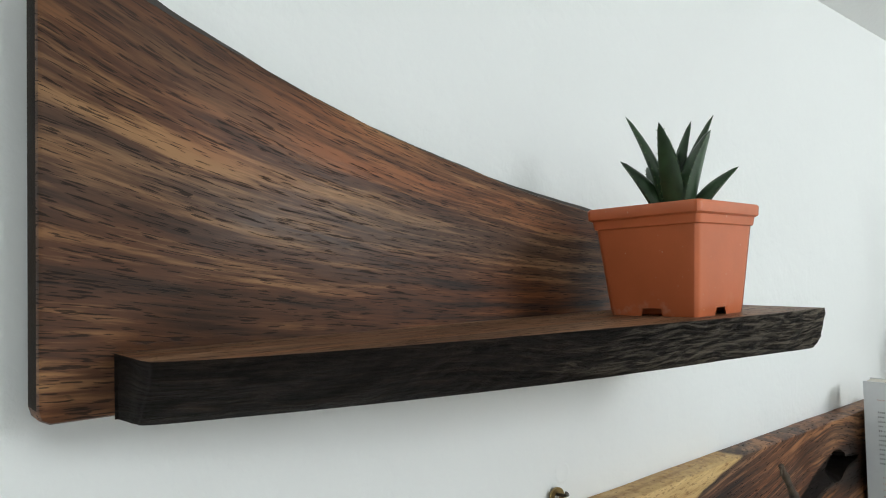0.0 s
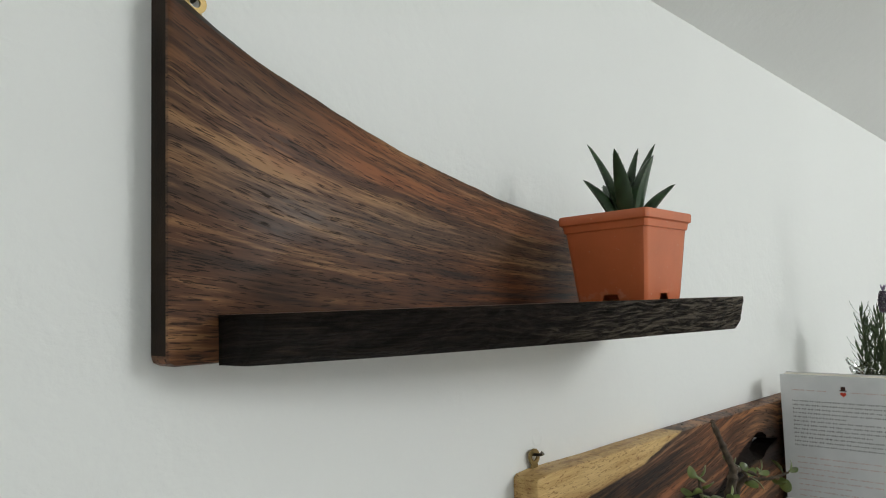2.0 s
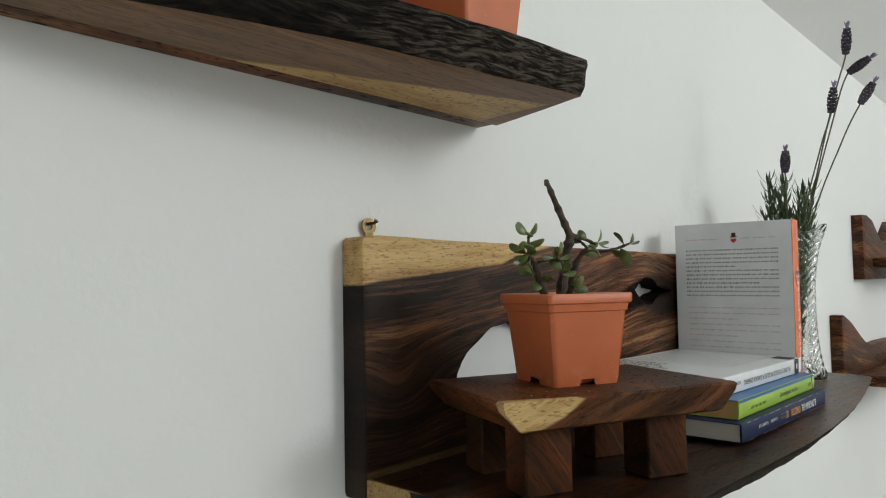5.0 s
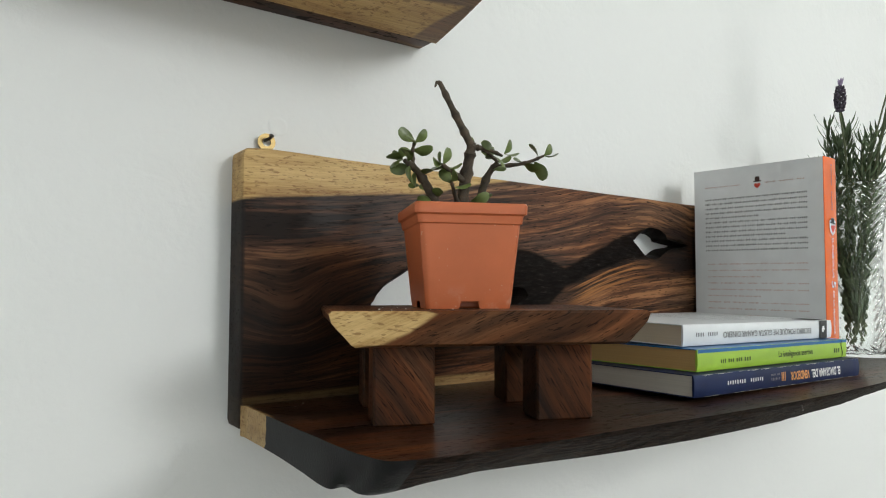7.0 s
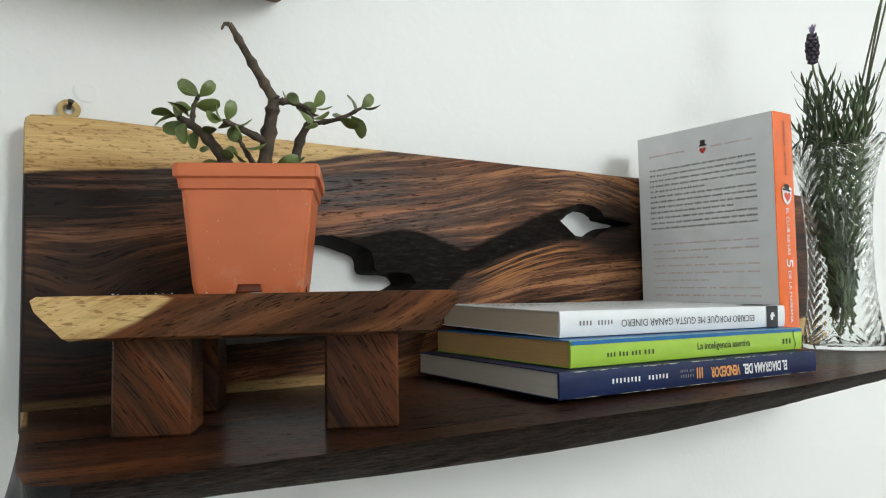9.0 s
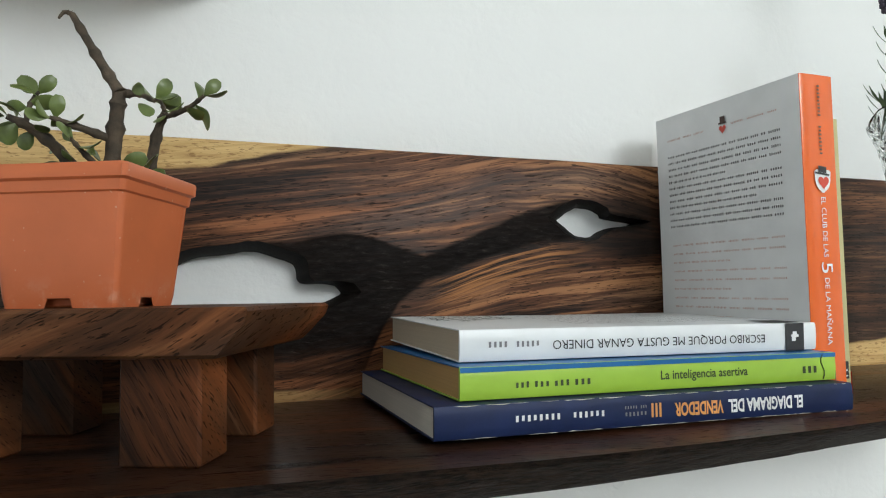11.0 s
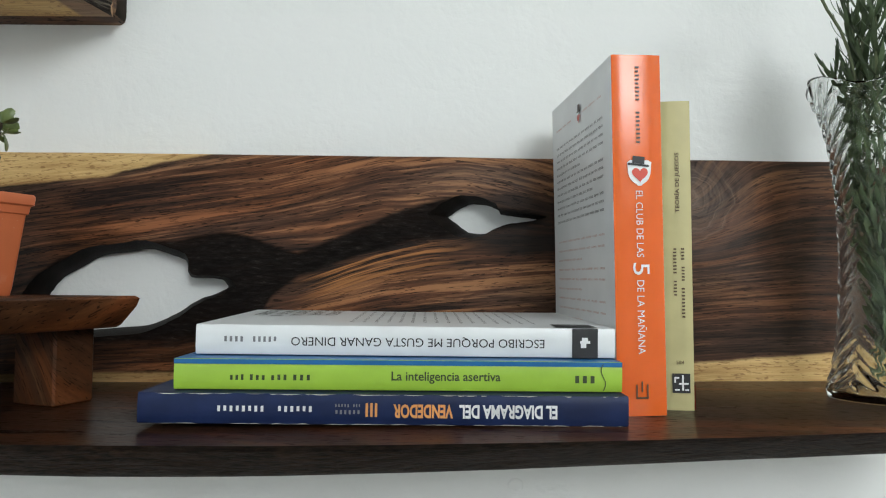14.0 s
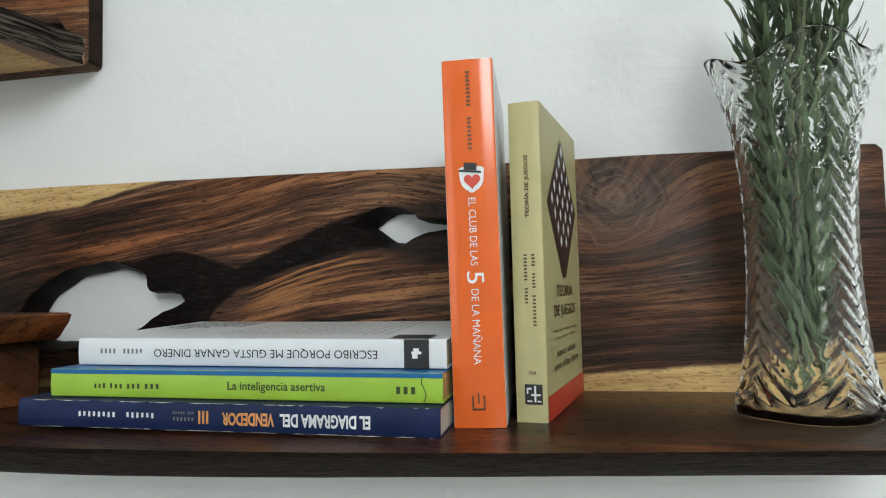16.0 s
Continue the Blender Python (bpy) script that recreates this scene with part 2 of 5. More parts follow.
def lower_features(n, x, z, y, col, wob, fine, pore):
    sap = sapwood(n, fine, pore)
    wisp = n.noise(n.mapped(n.position(), (1, 1, 4), scale=(26, 30, 90)), 1.0, 4, 0.6)
    ragged = n.math("MULTIPLY", n.math("SUBTRACT", wisp, 0.5), 0.014)
    # sapwood: a wedge along the top, a strip at the foot of the far end
    edge = n.math("SUBTRACT", z, n.curve(x, ((0.300, 1.3195), (0.346, 1.3245), (0.413, 1.331), (0.451, 1.335), (0.489, 1.345), (0.524, 1.3515), (0.560, 1.360))))
    edge = n.math("ADD", edge, n.math("MULTIPLY", ragged, 0.30))
    m1 = n.smooth(edge, -0.0010, 0.0014)
    rim = n.math("MULTIPLY", n.smooth(edge, -0.006, -0.0008), n.math("SUBTRACT", 1.0, m1))
    low = n.math("SUBTRACT", n.math("MULTIPLY_ADD", n.math("SUBTRACT", x, 0.844), 0.075, 1.2018), z)
    low = n.math("ADD", low, n.math("MULTIPLY", ragged, 0.35))
    m2 = n.math("MULTIPLY", n.smooth(low, -0.001, 0.002), n.smooth(x, 0.78, 0.80))
    # charred hollow between the holes
    over = n.math("ADD", n.math("SUBTRACT", n.curve(x, CHAR_TOP), z), n.math("MULTIPLY", ragged, 0.35))
    under = n.math("ADD", n.math("SUBTRACT", z, n.curve(x, CHAR_LOW)), n.math("MULTIPLY", ragged, 0.35))
    char = n.math("MULTIPLY", n.smooth(over, -0.0030, 0.0015), n.smooth(under, -0.0035, 0.0015))
    char = n.math("MULTIPLY", char, n.math("MULTIPLY", n.smooth(x, 0.390, 0.410), n.smooth(x, 0.772, 0.755)))
    below = n.math("MULTIPLY", n.smooth(x, 0.575, 0.550), n.smooth(z, 1.2250, 1.213))
    char = n.math("MULTIPLY", char, n.math("SUBTRACT", 1.0, n.math("MULTIPLY", below, 0.35)))
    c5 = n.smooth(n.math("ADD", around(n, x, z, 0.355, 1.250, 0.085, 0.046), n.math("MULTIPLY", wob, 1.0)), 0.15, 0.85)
    c7 = n.math("MULTIPLY", n.smooth(x, 0.3048, 0.3032), n.smooth(z, 1.330, 1.322))
    hollow = n.smooth(n.math("ADD", around(n, x, z, 0.745, 1.302, 0.060, 0.030), n.math("MULTIPLY", wob, 0.7)), 0.25, 0.9)
    # bright streaks under the hollow, following it
    gl = n.math("SUBTRACT", n.curve(x, CHAR_LOW), z)
    gline = n.noise(n.join(n.math("MULTIPLY", x, 9.0), 0.3, n.math("MULTIPLY", gl, 360.0)), 1.0, 4, 0.6)
    gwhere = n.math("MULTIPLY", n.math("MULTIPLY", n.smooth(gl, 0.0005, 0.004), n.smooth(gl, 0.034, 0.010)), n.math("MULTIPLY", n.smooth(x, 0.580, 0.615), n.smooth(x, 0.735, 0.665)))
    col = n.mix(n.math("MULTIPLY", gwhere, n.math("MULTIPLY", n.smooth(gline, 0.44, 0.62), 0.85)), col, (0.46, 0.195, 0.062))
    foot = n.math("MULTIPLY", n.smooth(n.math("ADD", z, n.math("MULTIPLY", wob, 0.008)), 1.1975, 1.1950), n.smooth(x, 0.56, 0.48))
    col = n.mix(n.math("MULTIPLY", foot, 0.55), col, sap)
    # the far end: dark heartwood and a knot with rings
    col = n.mix(n.math("MULTIPLY", n.smooth(x, 0.79, 0.86), 0.40), col, n.mix(fine, (0.012, 0.008, 0.006), (0.060, 0.038, 0.027)))
    dx, dz = n.math("SUBTRACT", x, 0.866), n.math("MULTIPLY", n.math("SUBTRACT", z, 1.321), 1.25)
    dist = n.math("SQRT", n.math("ADD", n.math("MULTIPLY", dx, dx), n.math("MULTIPLY", dz, dz)))
    bent = n.math("ADD", dist, n.math("MULTIPLY", n.math("SUBTRACT", n.noise(n.join(x, 0.0, z), 18, 4), 0.5), 0.060))
    ring = n.noise(n.join(n.math("MULTIPLY", bent, 190.0), n.math("MULTIPLY", x, 8.0), n.math("MULTIPLY", z, 8.0)), 1.0, 4, 0.65)
    knot = n.ramp(ring, [(0.36, (0.016, 0.011, 0.009)), (0.52, (0.062, 0.042, 0.032)), (0.68, (0.19, 0.135, 0.100))])
    col = n.mix(n.math("MULTIPLY", n.smooth(bent, 0.062, 0.020), 0.60), col, knot)
    arc = n.math("MULTIPLY", n.smooth(n.math("ABSOLUTE", n.math("SUBTRACT", bent, 0.050)), 0.010, 0.001), n.smooth(dx, -0.005, 0.02))
    col = n.mix(n.math("MULTIPLY", arc, 0.40), col, (0.115, 0.060, 0.038))
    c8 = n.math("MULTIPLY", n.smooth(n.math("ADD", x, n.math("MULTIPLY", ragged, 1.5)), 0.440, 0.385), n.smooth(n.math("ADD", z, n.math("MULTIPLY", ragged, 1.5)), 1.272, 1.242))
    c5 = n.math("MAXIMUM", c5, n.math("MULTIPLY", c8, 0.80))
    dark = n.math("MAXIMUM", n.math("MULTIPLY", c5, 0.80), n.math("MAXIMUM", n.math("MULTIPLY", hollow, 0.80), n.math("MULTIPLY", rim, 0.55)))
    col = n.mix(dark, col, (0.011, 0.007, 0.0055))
    crust = n.noise(n.mapped(n.position(), (3, 3, 3), scale=(95, 100, 420)), 1.0, 4, 0.7, 0.4)
    soot = n.ramp(crust, [(0.42, CHAR), (0.60, (0.013, 0.011, 0.010)), (0.74, (0.042, 0.036, 0.031))])
    col = n.mix(n.math("MULTIPLY", char, 0.97), col, soot)
    col = n.mix(n.math("MULTIPLY", c7, 0.85), col, (0.013, 0.009, 0.008))
    col = n.mix(n.math("MAXIMUM", m1, m2), col, sap)
    return col, char


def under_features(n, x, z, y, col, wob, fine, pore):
    """Sapwood along the back of the upper shelf, seen from below, on an underside painted lighter in place of bounced
    light.
    """
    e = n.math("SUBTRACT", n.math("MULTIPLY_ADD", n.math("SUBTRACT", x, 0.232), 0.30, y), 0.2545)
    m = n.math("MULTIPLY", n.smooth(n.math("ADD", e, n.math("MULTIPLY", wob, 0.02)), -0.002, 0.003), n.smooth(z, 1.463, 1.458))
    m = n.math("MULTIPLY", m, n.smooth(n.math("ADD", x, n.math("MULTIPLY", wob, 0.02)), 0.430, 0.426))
    # the underside is lightened by height, in place of light reaching it from below
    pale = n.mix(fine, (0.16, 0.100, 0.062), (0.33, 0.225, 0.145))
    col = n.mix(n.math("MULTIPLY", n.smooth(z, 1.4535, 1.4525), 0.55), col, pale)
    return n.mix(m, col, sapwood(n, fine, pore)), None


def stand_features(n, x, z, y, col, wob, fine, pore):
    """A pale sapwood corner at the stand's end."""
    u = n.math("ADD", n.math("MULTIPLY", n.math("SUBTRACT", x, 0.307), 0.91), n.math("MULTIPLY", n.math("SUBTRACT", y, 0.149), -0.41))
    v = n.math("ADD", n.math("MULTIPLY", n.math("SUBTRACT", x, 0.307), 0.41), n.math("MULTIPLY", n.math("SUBTRACT", y, 0.149), 0.91))
    e = n.math("ADD", n.math("MULTIPLY_ADD", n.math("SUBTRACT", z, 1.252), 1.35, 0.060), n.math("MULTIPLY", v, -6.0))
    m = n.smooth(n.math("ADD", n.math("SUBTRACT", e, u), n.math("MULTIPLY", wob, 0.02)), -0.002, 0.004)
    return n.mix(m, col, sapwood(n, fine, pore)), None


M_UP = wood("upper_board_wood", seed=1.3, flow=upper_flow, features=upper_features, bands=40.0, wave=0.010, pore_size=(110, 500, 3400), spec=0.26, rough=0.38, lo=0.33, hi=0.62, dark=(0.020, 0.011, 0.008), mid=(0.098, 0.040, 0.0175), lite=(0.33, 0.172, 0.074), red=(0.138, 0.047, 0.016), pores_at=0.592, lines=0.10, mids=0.32, blots=0.24, streaks=0.12)
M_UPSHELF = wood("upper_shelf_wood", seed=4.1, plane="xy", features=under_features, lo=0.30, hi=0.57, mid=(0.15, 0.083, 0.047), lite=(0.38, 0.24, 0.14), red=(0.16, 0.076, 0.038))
def end_features(n, x, z, y, col, wob, fine, pore):
    """Pale sapwood on the end of the lower shelf, next to the wall."""
    m = n.math("MULTIPLY", n.smooth(x, 0.3072, 0.3055), n.smooth(n.math("ADD", y, n.math("MULTIPLY", wob, 0.02)), 0.214, 0.222))
    return n.mix(n.math("MULTIPLY", m, 0.7), col, sapwood(n, fine, pore)), None


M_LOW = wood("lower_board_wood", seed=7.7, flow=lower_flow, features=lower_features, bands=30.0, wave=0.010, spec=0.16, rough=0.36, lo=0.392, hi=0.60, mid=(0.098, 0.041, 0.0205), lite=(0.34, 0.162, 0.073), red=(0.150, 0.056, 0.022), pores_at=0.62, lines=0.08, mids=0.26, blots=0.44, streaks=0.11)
M_LOWSHELF = wood("lower_shelf_wood", seed=9.2, features=end_features, plane="xy", tilt=0.1, lo=0.41, hi=0.70, rough=0.28, spec=0.17, mid=(0.048, 0.020, 0.0100), lite=(0.185, 0.078, 0.032), lines=0.12, mids=0.42, blots=0.16)
M_STAND = wood("stand_wood", seed=12.4, plane="xz", tilt=-0.45, features=stand_features, lo=0.36, hi=0.66, mid=(0.076, 0.030, 0.0130), lite=(0.19, 0.082, 0.034), lines=0.045, blots=0.28, streaks=0.05)
M_LEG = wood("stand_leg_wood", seed=15.0, plane="xz", tilt=1.5, lo=0.36, hi=0.68, mid=(0.076, 0.031, 0.014), lite=(0.18, 0.080, 0.036), lines=0.03, mids=0.24, blots=0.34, streaks=0.04)
M_FAR = wood("far_shelf_wood", seed=21.0, tilt=0.2)


def bark_material():
    """Weathered, scorched live edge: long fissures, greyer towards the outer end."""
    n = Nodes("charred_live_edge")
    p = n.position()
    x, y, z = n.split(p)[:]
    bend = n.math("MULTIPLY", n.noise(n.mapped(p, scale=(14, 14, 14)), 1.0, 2), 0.012)
    q = n.join(x, n.math("MULTIPLY", y, 0.3), n.math("ADD", z, bend))
    a = n.noise(n.mapped(q, scale=(55, 60, 520)), 1.0, 5, 0.66, 0.5)
    c = n.noise(n.mapped(q, (4, 2, 1), scale=(160, 200, 900)), 1.0, 3, 0.6)
    b = n.noise(n.mapped(p, scale=(9, 20, 40)), 1.0, 3)
    dark = n.ramp(a, [(0.33, (0.006, 0.005, 0.0045)), (0.52, (0.017, 0.013, 0.011)), (0.72, (0.044, 0.032, 0.024))])
    grey = n.ramp(a, [(0.36, (0.006, 0.005, 0.0045)), (0.48, (0.030, 0.024, 0.020)), (0.62, (0.19, 0.16, 0.125))])
    f = n.math("MULTIPLY", n.smooth(n.math("ADD", x, n.math("MULTIPLY", b, 0.16)), 0.27, 0.47), n.smooth(z, 1.3, 1.4))
    col = n.mix(f, dark, grey)
    brown = n.ramp(c, [(0.4, (0.007, 0.0045, 0.0035)), (0.68, (0.040, 0.023, 0.015))])
    col = n.mix(n.math("MULTIPLY", n.smooth(z, 1.3, 1.2), n.math("MULTIPLY_ADD", n.smooth(b, 0.38, 0.56), 0.4, 0.6)), col, brown)
    n.bump(n.math("ADD", a, n.math("MULTIPLY", c, 0.4)), 1.0, 0.0042)
    return n.set(Base_Color=col, Roughness=0.65, Specular_IOR_Level=0.08)


M_BARK = bark_material()
M_BURN = paint("burnt_end_grain", (0.010, 0.010, 0.011), 0.5, 0.35, 70, 0.5, Specular_IOR_Level=0.2)
M_EDGE = paint("dark_sawn_edge", (0.028, 0.018, 0.012), 0.6, 0.3, 60, 0.4, Specular_IOR_Level=0.1)
M_CHAR = paint("charred_hole_edge", (0.012, 0.009, 0.0075), 0.6, 0.3, 90, 0.3, Specular_IOR_Level=0.1)


def plaster(name, colour):
    n = Nodes(name)
    p = n.position()
    a = n.noise(p, 26, 6, 0.6, 0.4)
    b = n.noise(p, 170, 4)
    c = n.noise(n.mapped(p, (3, 1, 2)), 1.6, 3)
    col = n.ramp(c, [(0.3, tuple(v * 0.965 for v in colour)), (0.7, colour)])
    n.bump(n.math("ADD", a, n.math("MULTIPLY", b, 0.25)), 0.32, 0.004)
    return n.set(Base_Color=col, Roughness=0.62)


M_WALL = plaster("white_plaster", (0.85, 0.86, 0.85))
M_CEIL = plaster("ceiling_plaster", (0.90, 0.91, 0.90))
M_FLOOR = paint("pale_bounce_floor", (0.60, 0.57, 0.53), 0.4, 0.1, 3)
M_FRAME = paint("window_paint", (0.75, 0.75, 0.74), 0.4)


def pot_material():
    """Terracotta-coloured plastic with a pale lime bloom round the drain notches."""
    n = Nodes("terracotta_plastic")
    p = n.local()
    z = n.split(p)[2]
    col = n.ramp(n.noise(p, 30, 5), [(0.3, (0.53, 0.136, 0.048)), (0.7, (0.63, 0.162, 0.058))])
    bloom = n.math("MULTIPLY", n.smooth(n.noise(p, 75, 5, 0.65), 0.52, 0.68), n.smooth(n.math("ADD", z, n.math("MULTIPLY", n.noise(p, 45, 2), 0.010)), 0.021, 0.006))
    specks = n.smooth(n.noise(p, 420, 1), 0.755, 0.775)
    col = n.mix(n.math("MAXIMUM", n.math("MULTIPLY", bloom, 0.42), n.math("MULTIPLY", specks, 0.6)), col, (0.66, 0.42, 0.30))
    n.bump(n.noise(p, 360, 3), 0.04, 0.0005)
    return n.set(Base_Color=col, Roughness=n.math("MULTIPLY_ADD", bloom, 0.25, 0.40))


M_POT = pot_material()
M_SOIL = paint("potting_soil", (0.035, 0.022, 0.014), 0.9, 0.4, 250, 1.0)
M_ALOE = paint("succulent_leaf", (0.030, 0.066, 0.026), 0.35, 0.25, 90, 0.15)
M_ALOE2 = paint("leaf_pale_edge", (0.16, 0.22, 0.09), 0.45, 0.2, 90, 0.1)
M_JADE = paint("round_leaf", (0.135, 0.180, 0.048), 0.36, 0.3, 70, 0.1)
M_TWIG = paint("twig_bark", (0.090, 0.066, 0.044), 0.8, 0.35, 160, 0.8)
M_BRASS = paint("brass", (0.32, 0.23, 0.10), 0.42, 0.1, 200, 0.1, Metallic=1.0)
M_NAIL = paint("nail_steel", (0.12, 0.11, 0.10), 0.4, 0.2, 200, 0.2, Metallic=1.0)


def page_material(name, colour):
    n = Nodes(name)
    p = n.position()
    f = n.noise(n.mapped(p, scale=(6, 6, 2600)), 1.0, 2)
    g = n.noise(p, 30, 3)
    col = n.mix(f, tuple(c * 0.72 for c in colour), colour)
    col = n.mix(n.math("MULTIPLY", g, 0.25), col, tuple(c * 0.8 for c in colour))
    n.bump(f, 0.3, 0.0004)
    return n.set(Base_Color=col, Roughness=0.85)


M_PAGE = page_material("book_pages", (0.66, 0.56, 0.41))
M_PAGE2 = page_material("book_pages_white", (0.72, 0.68, 0.60))
M_PAGE3 = page_material("book_pages_yellow", (0.62, 0.39, 0.15))
M_WHITE = paint("white_cover", (0.80, 0.82, 0.83), 0.35, 0.03, 40)
M_BACKW = paint("back_cover_grey_white", (0.72, 0.72, 0.73), 0.4, 0.03, 40)
M_GREEN = paint("green_cover", (0.36, 0.58, 0.055), 0.35, 0.05, 40)
M_BLUE = paint("bright_blue_cover", (0.008, 0.135, 0.37), 0.35, 0.05, 40)
M_NAVY = paint("navy_cover", (0.011, 0.022, 0.080), 0.45, 0.12, 50, Specular_IOR_Level=0.25)
M_ORANGE = paint("orange_cover", (0.84, 0.15, 0.022), 0.17, 0.03, 40, 0.03)
M_OLIVE = paint("olive_cover", (0.55, 0.49, 0.24), 0.45, 0.05, 40)
M_INK = paint("black_ink", (0.02, 0.02, 0.022), 0.5)
M_INKL = paint("light_grey_ink", (0.075, 0.075, 0.08), 0.5)
M_INKG = paint("grey_ink", (0.20, 0.20, 0.21), 0.5)
M_INKD = paint("dark_green_ink", (0.035, 0.06, 0.015), 0.5)
M_INKW = paint("white_ink", (0.82, 0.82, 0.82), 0.45)
M_INKO = paint("orange_ink", (0.75, 0.33, 0.10), 0.45)
M_INKP = paint("pink_ink", (0.62, 0.40, 0.36), 0.5)
M_INKB = paint("brown_ink", (0.10, 0.055, 0.025), 0.5)
M_RED = paint("red_print", (0.62, 0.06, 0.03), 0.4)
M_DKBR = paint("dark_brown_print", (0.055, 0.022, 0.015), 0.45)
M_LAV = paint("lavender_bud", (0.105, 0.085, 0.12), 0.8, 0.4, 200, 0.8)
M_LAVT = paint("lavender_petal", (0.34, 0.27, 0.42), 0.7, 0.2, 200)
M_STEM = paint("lavender_stem", (0.125, 0.15, 0.075), 0.7, 0.2, 120)
M_LEAF = paint("lavender_leaf", (0.090, 0.135, 0.062), 0.6, 0.3, 80, 0.2)


def glass_material():
    n = Nodes("clear_glass")
    return n.set(Base_Color=(0.97, 0.99, 0.98), Roughness=0.01, Transmission_Weight=1.0, IOR=1.32)


M_GLASS = glass_material()


# ---- small builders ----
from mathutils import geometry


def thing(name, loc, label, category, group="", kind=""):
    ob = new(name)
    ob.location = loc
    ob.empty_display_size = 0.02
    return tagged(ob, label, category, group, kind)


def part(name, bm, material, parent, label="", smooth=False):
    """One bmesh, in world metres, as one mesh under a thing or part."""
    root = parent
    while root and root.parent:
        root = root.parent
    mesh = bpy.data.meshes.new(name)
    bmesh.ops.recalc_face_normals(bm, faces=bm.faces)
    if root:
        bmesh.ops.translate(bm, verts=bm.verts, vec=-root.location)
    for f in bm.faces:
        f.smooth = smooth
    bm.to_mesh(mesh)
    bm.free()
    for m in material if isinstance(material, (list, tuple)) else [material]:
        mesh.materials.append(m)
    ob = new(name, mesh)
    ob.parent = parent
    if smooth:
        mesh.set_sharp_from_angle(angle=radians(40))
    return tagged(ob, label)


def solo(name, bm, material, label, category, kind="", smooth=False, group=""):
    return tagged(part(name, bm, material, None, "", smooth), label, category, group, kind)


def loft(bm, loops, caps=(True, True), closed=True, mats=None):
    rings = [[bm.verts.new(p) for p in loop] for loop in loops]
    n = len(rings[0])
    for k, (a, b) in enumerate(zip(rings, rings[1:])):
        for i in range(n if closed else n - 1):
            f = bm.faces.new((a[i], a[(i + 1) % n], b[(i + 1) % n], b[i]))
            f.material_index = mats[k] if mats else 0
    if caps[0]:
        bm.faces.new(rings[0][::-1]).material_index = mats[0] if mats else 0
    if caps[1]:
        bm.faces.new(rings[-1]).material_index = mats[-1] if mats else 0
    return rings


def box(bm, x0, x1, y0, y1, z0, z1, bevel=0.0, m=None):
    b = min(bevel, (x1 - x0) / 3, (y1 - y0) / 3, (z1 - z0) / 3)

    def ring(z, d, e):
        return [(x0 + d + e, y0 + d, z), (x1 - d - e, y0 + d, z), (x1 - d, y0 + d + e, z), (x1 - d, y1 - d - e, z),
                (x1 - d - e, y1 - d, z), (x0 + d + e, y1 - d, z), (x0 + d, y1 - d - e, z), (x0 + d, y0 + d + e, z)]
    if b <= 0:
        loops = [[(x0, y0, z), (x1, y0, z), (x1, y1, z), (x0, y1, z)] for z in (z0, z1)]
    else:
        loops = [ring(z0, b, b * 0.5), ring(z0 + b, 0, b), ring(z1 - b, 0, b), ring(z1, b, b * 0.5)]
    if m is not None:
        loops = [[m @ Vector(p) for p in loop] for loop in loops]
    loft(bm, loops)
    return bm


def spline(points, n, closed=False):
    """Catmull-Rom through a few control points."""
    p = [Vector(q) for q in points]
    k = len(p)
    out = []
    spans = k if closed else k - 1
    for i in range(n):
        u = i / (n if closed else n - 1) * spans
        j = min(int(u), spans - 1)
        f = u - j
        if closed:
            a, b, c, d = (p[(j + o) % k] for o in (-1, 0, 1, 2))
        else:
            a, b, c, d = p[max(j - 1, 0)], p[j], p[j + 1], p[min(j + 2, k - 1)]
        out.append(0.5 * ((2 * b) + (c - a) * f + (2 * a - 5 * b + 4 * c - d) * f * f + (3 * b - a - 3 * c + d) * f ** 3))
    return out


def tube(bm, points, radii, sides=8):
    pts = [Vector(p) for p in points]
    rings = []
    side = None
    for i, p in enumerate(pts):
        d = (pts[min(i + 1, len(pts) - 1)] - pts[max(i - 1, 0)]).normalized()
        if side is None:
            side = d.orthogonal().normalized()
        side = (side - d * side.dot(d)).normalized()
        up = d.cross(side)
        r = radii[i] if isinstance(radii, (list, tuple)) else radii
        rings.append([p + (side * math.cos(a) + up * math.sin(a)) * r for a in (2 * math.pi * j / sides for j in range(sides))])
    loft(bm, rings)


def offset(loop, d):
    """A 2D loop (counter-clockwise) pushed inwards by d."""
    out = []
    n = len(loop)
    for i in range(n):
        a, b, c = Vector(loop[i - 1]), Vector(loop[i]), Vector(loop[(i + 1) % n])
        t = (c - a).normalized()
        out.append(b + Vector((-t.y, t.x)) * d)
    return out


def inside(p, loop):
    """Whether a 2D point lies in a closed loop."""
    hit = False
    for (ax, ay), (bx, by) in zip(loop, loop[1:] + loop[:1]):
        if (ay > p.y) != (by > p.y) and p.x < (bx - ax) * (p.y - ay) / (by - ay) + ax:
            hit = not hit
    return hit


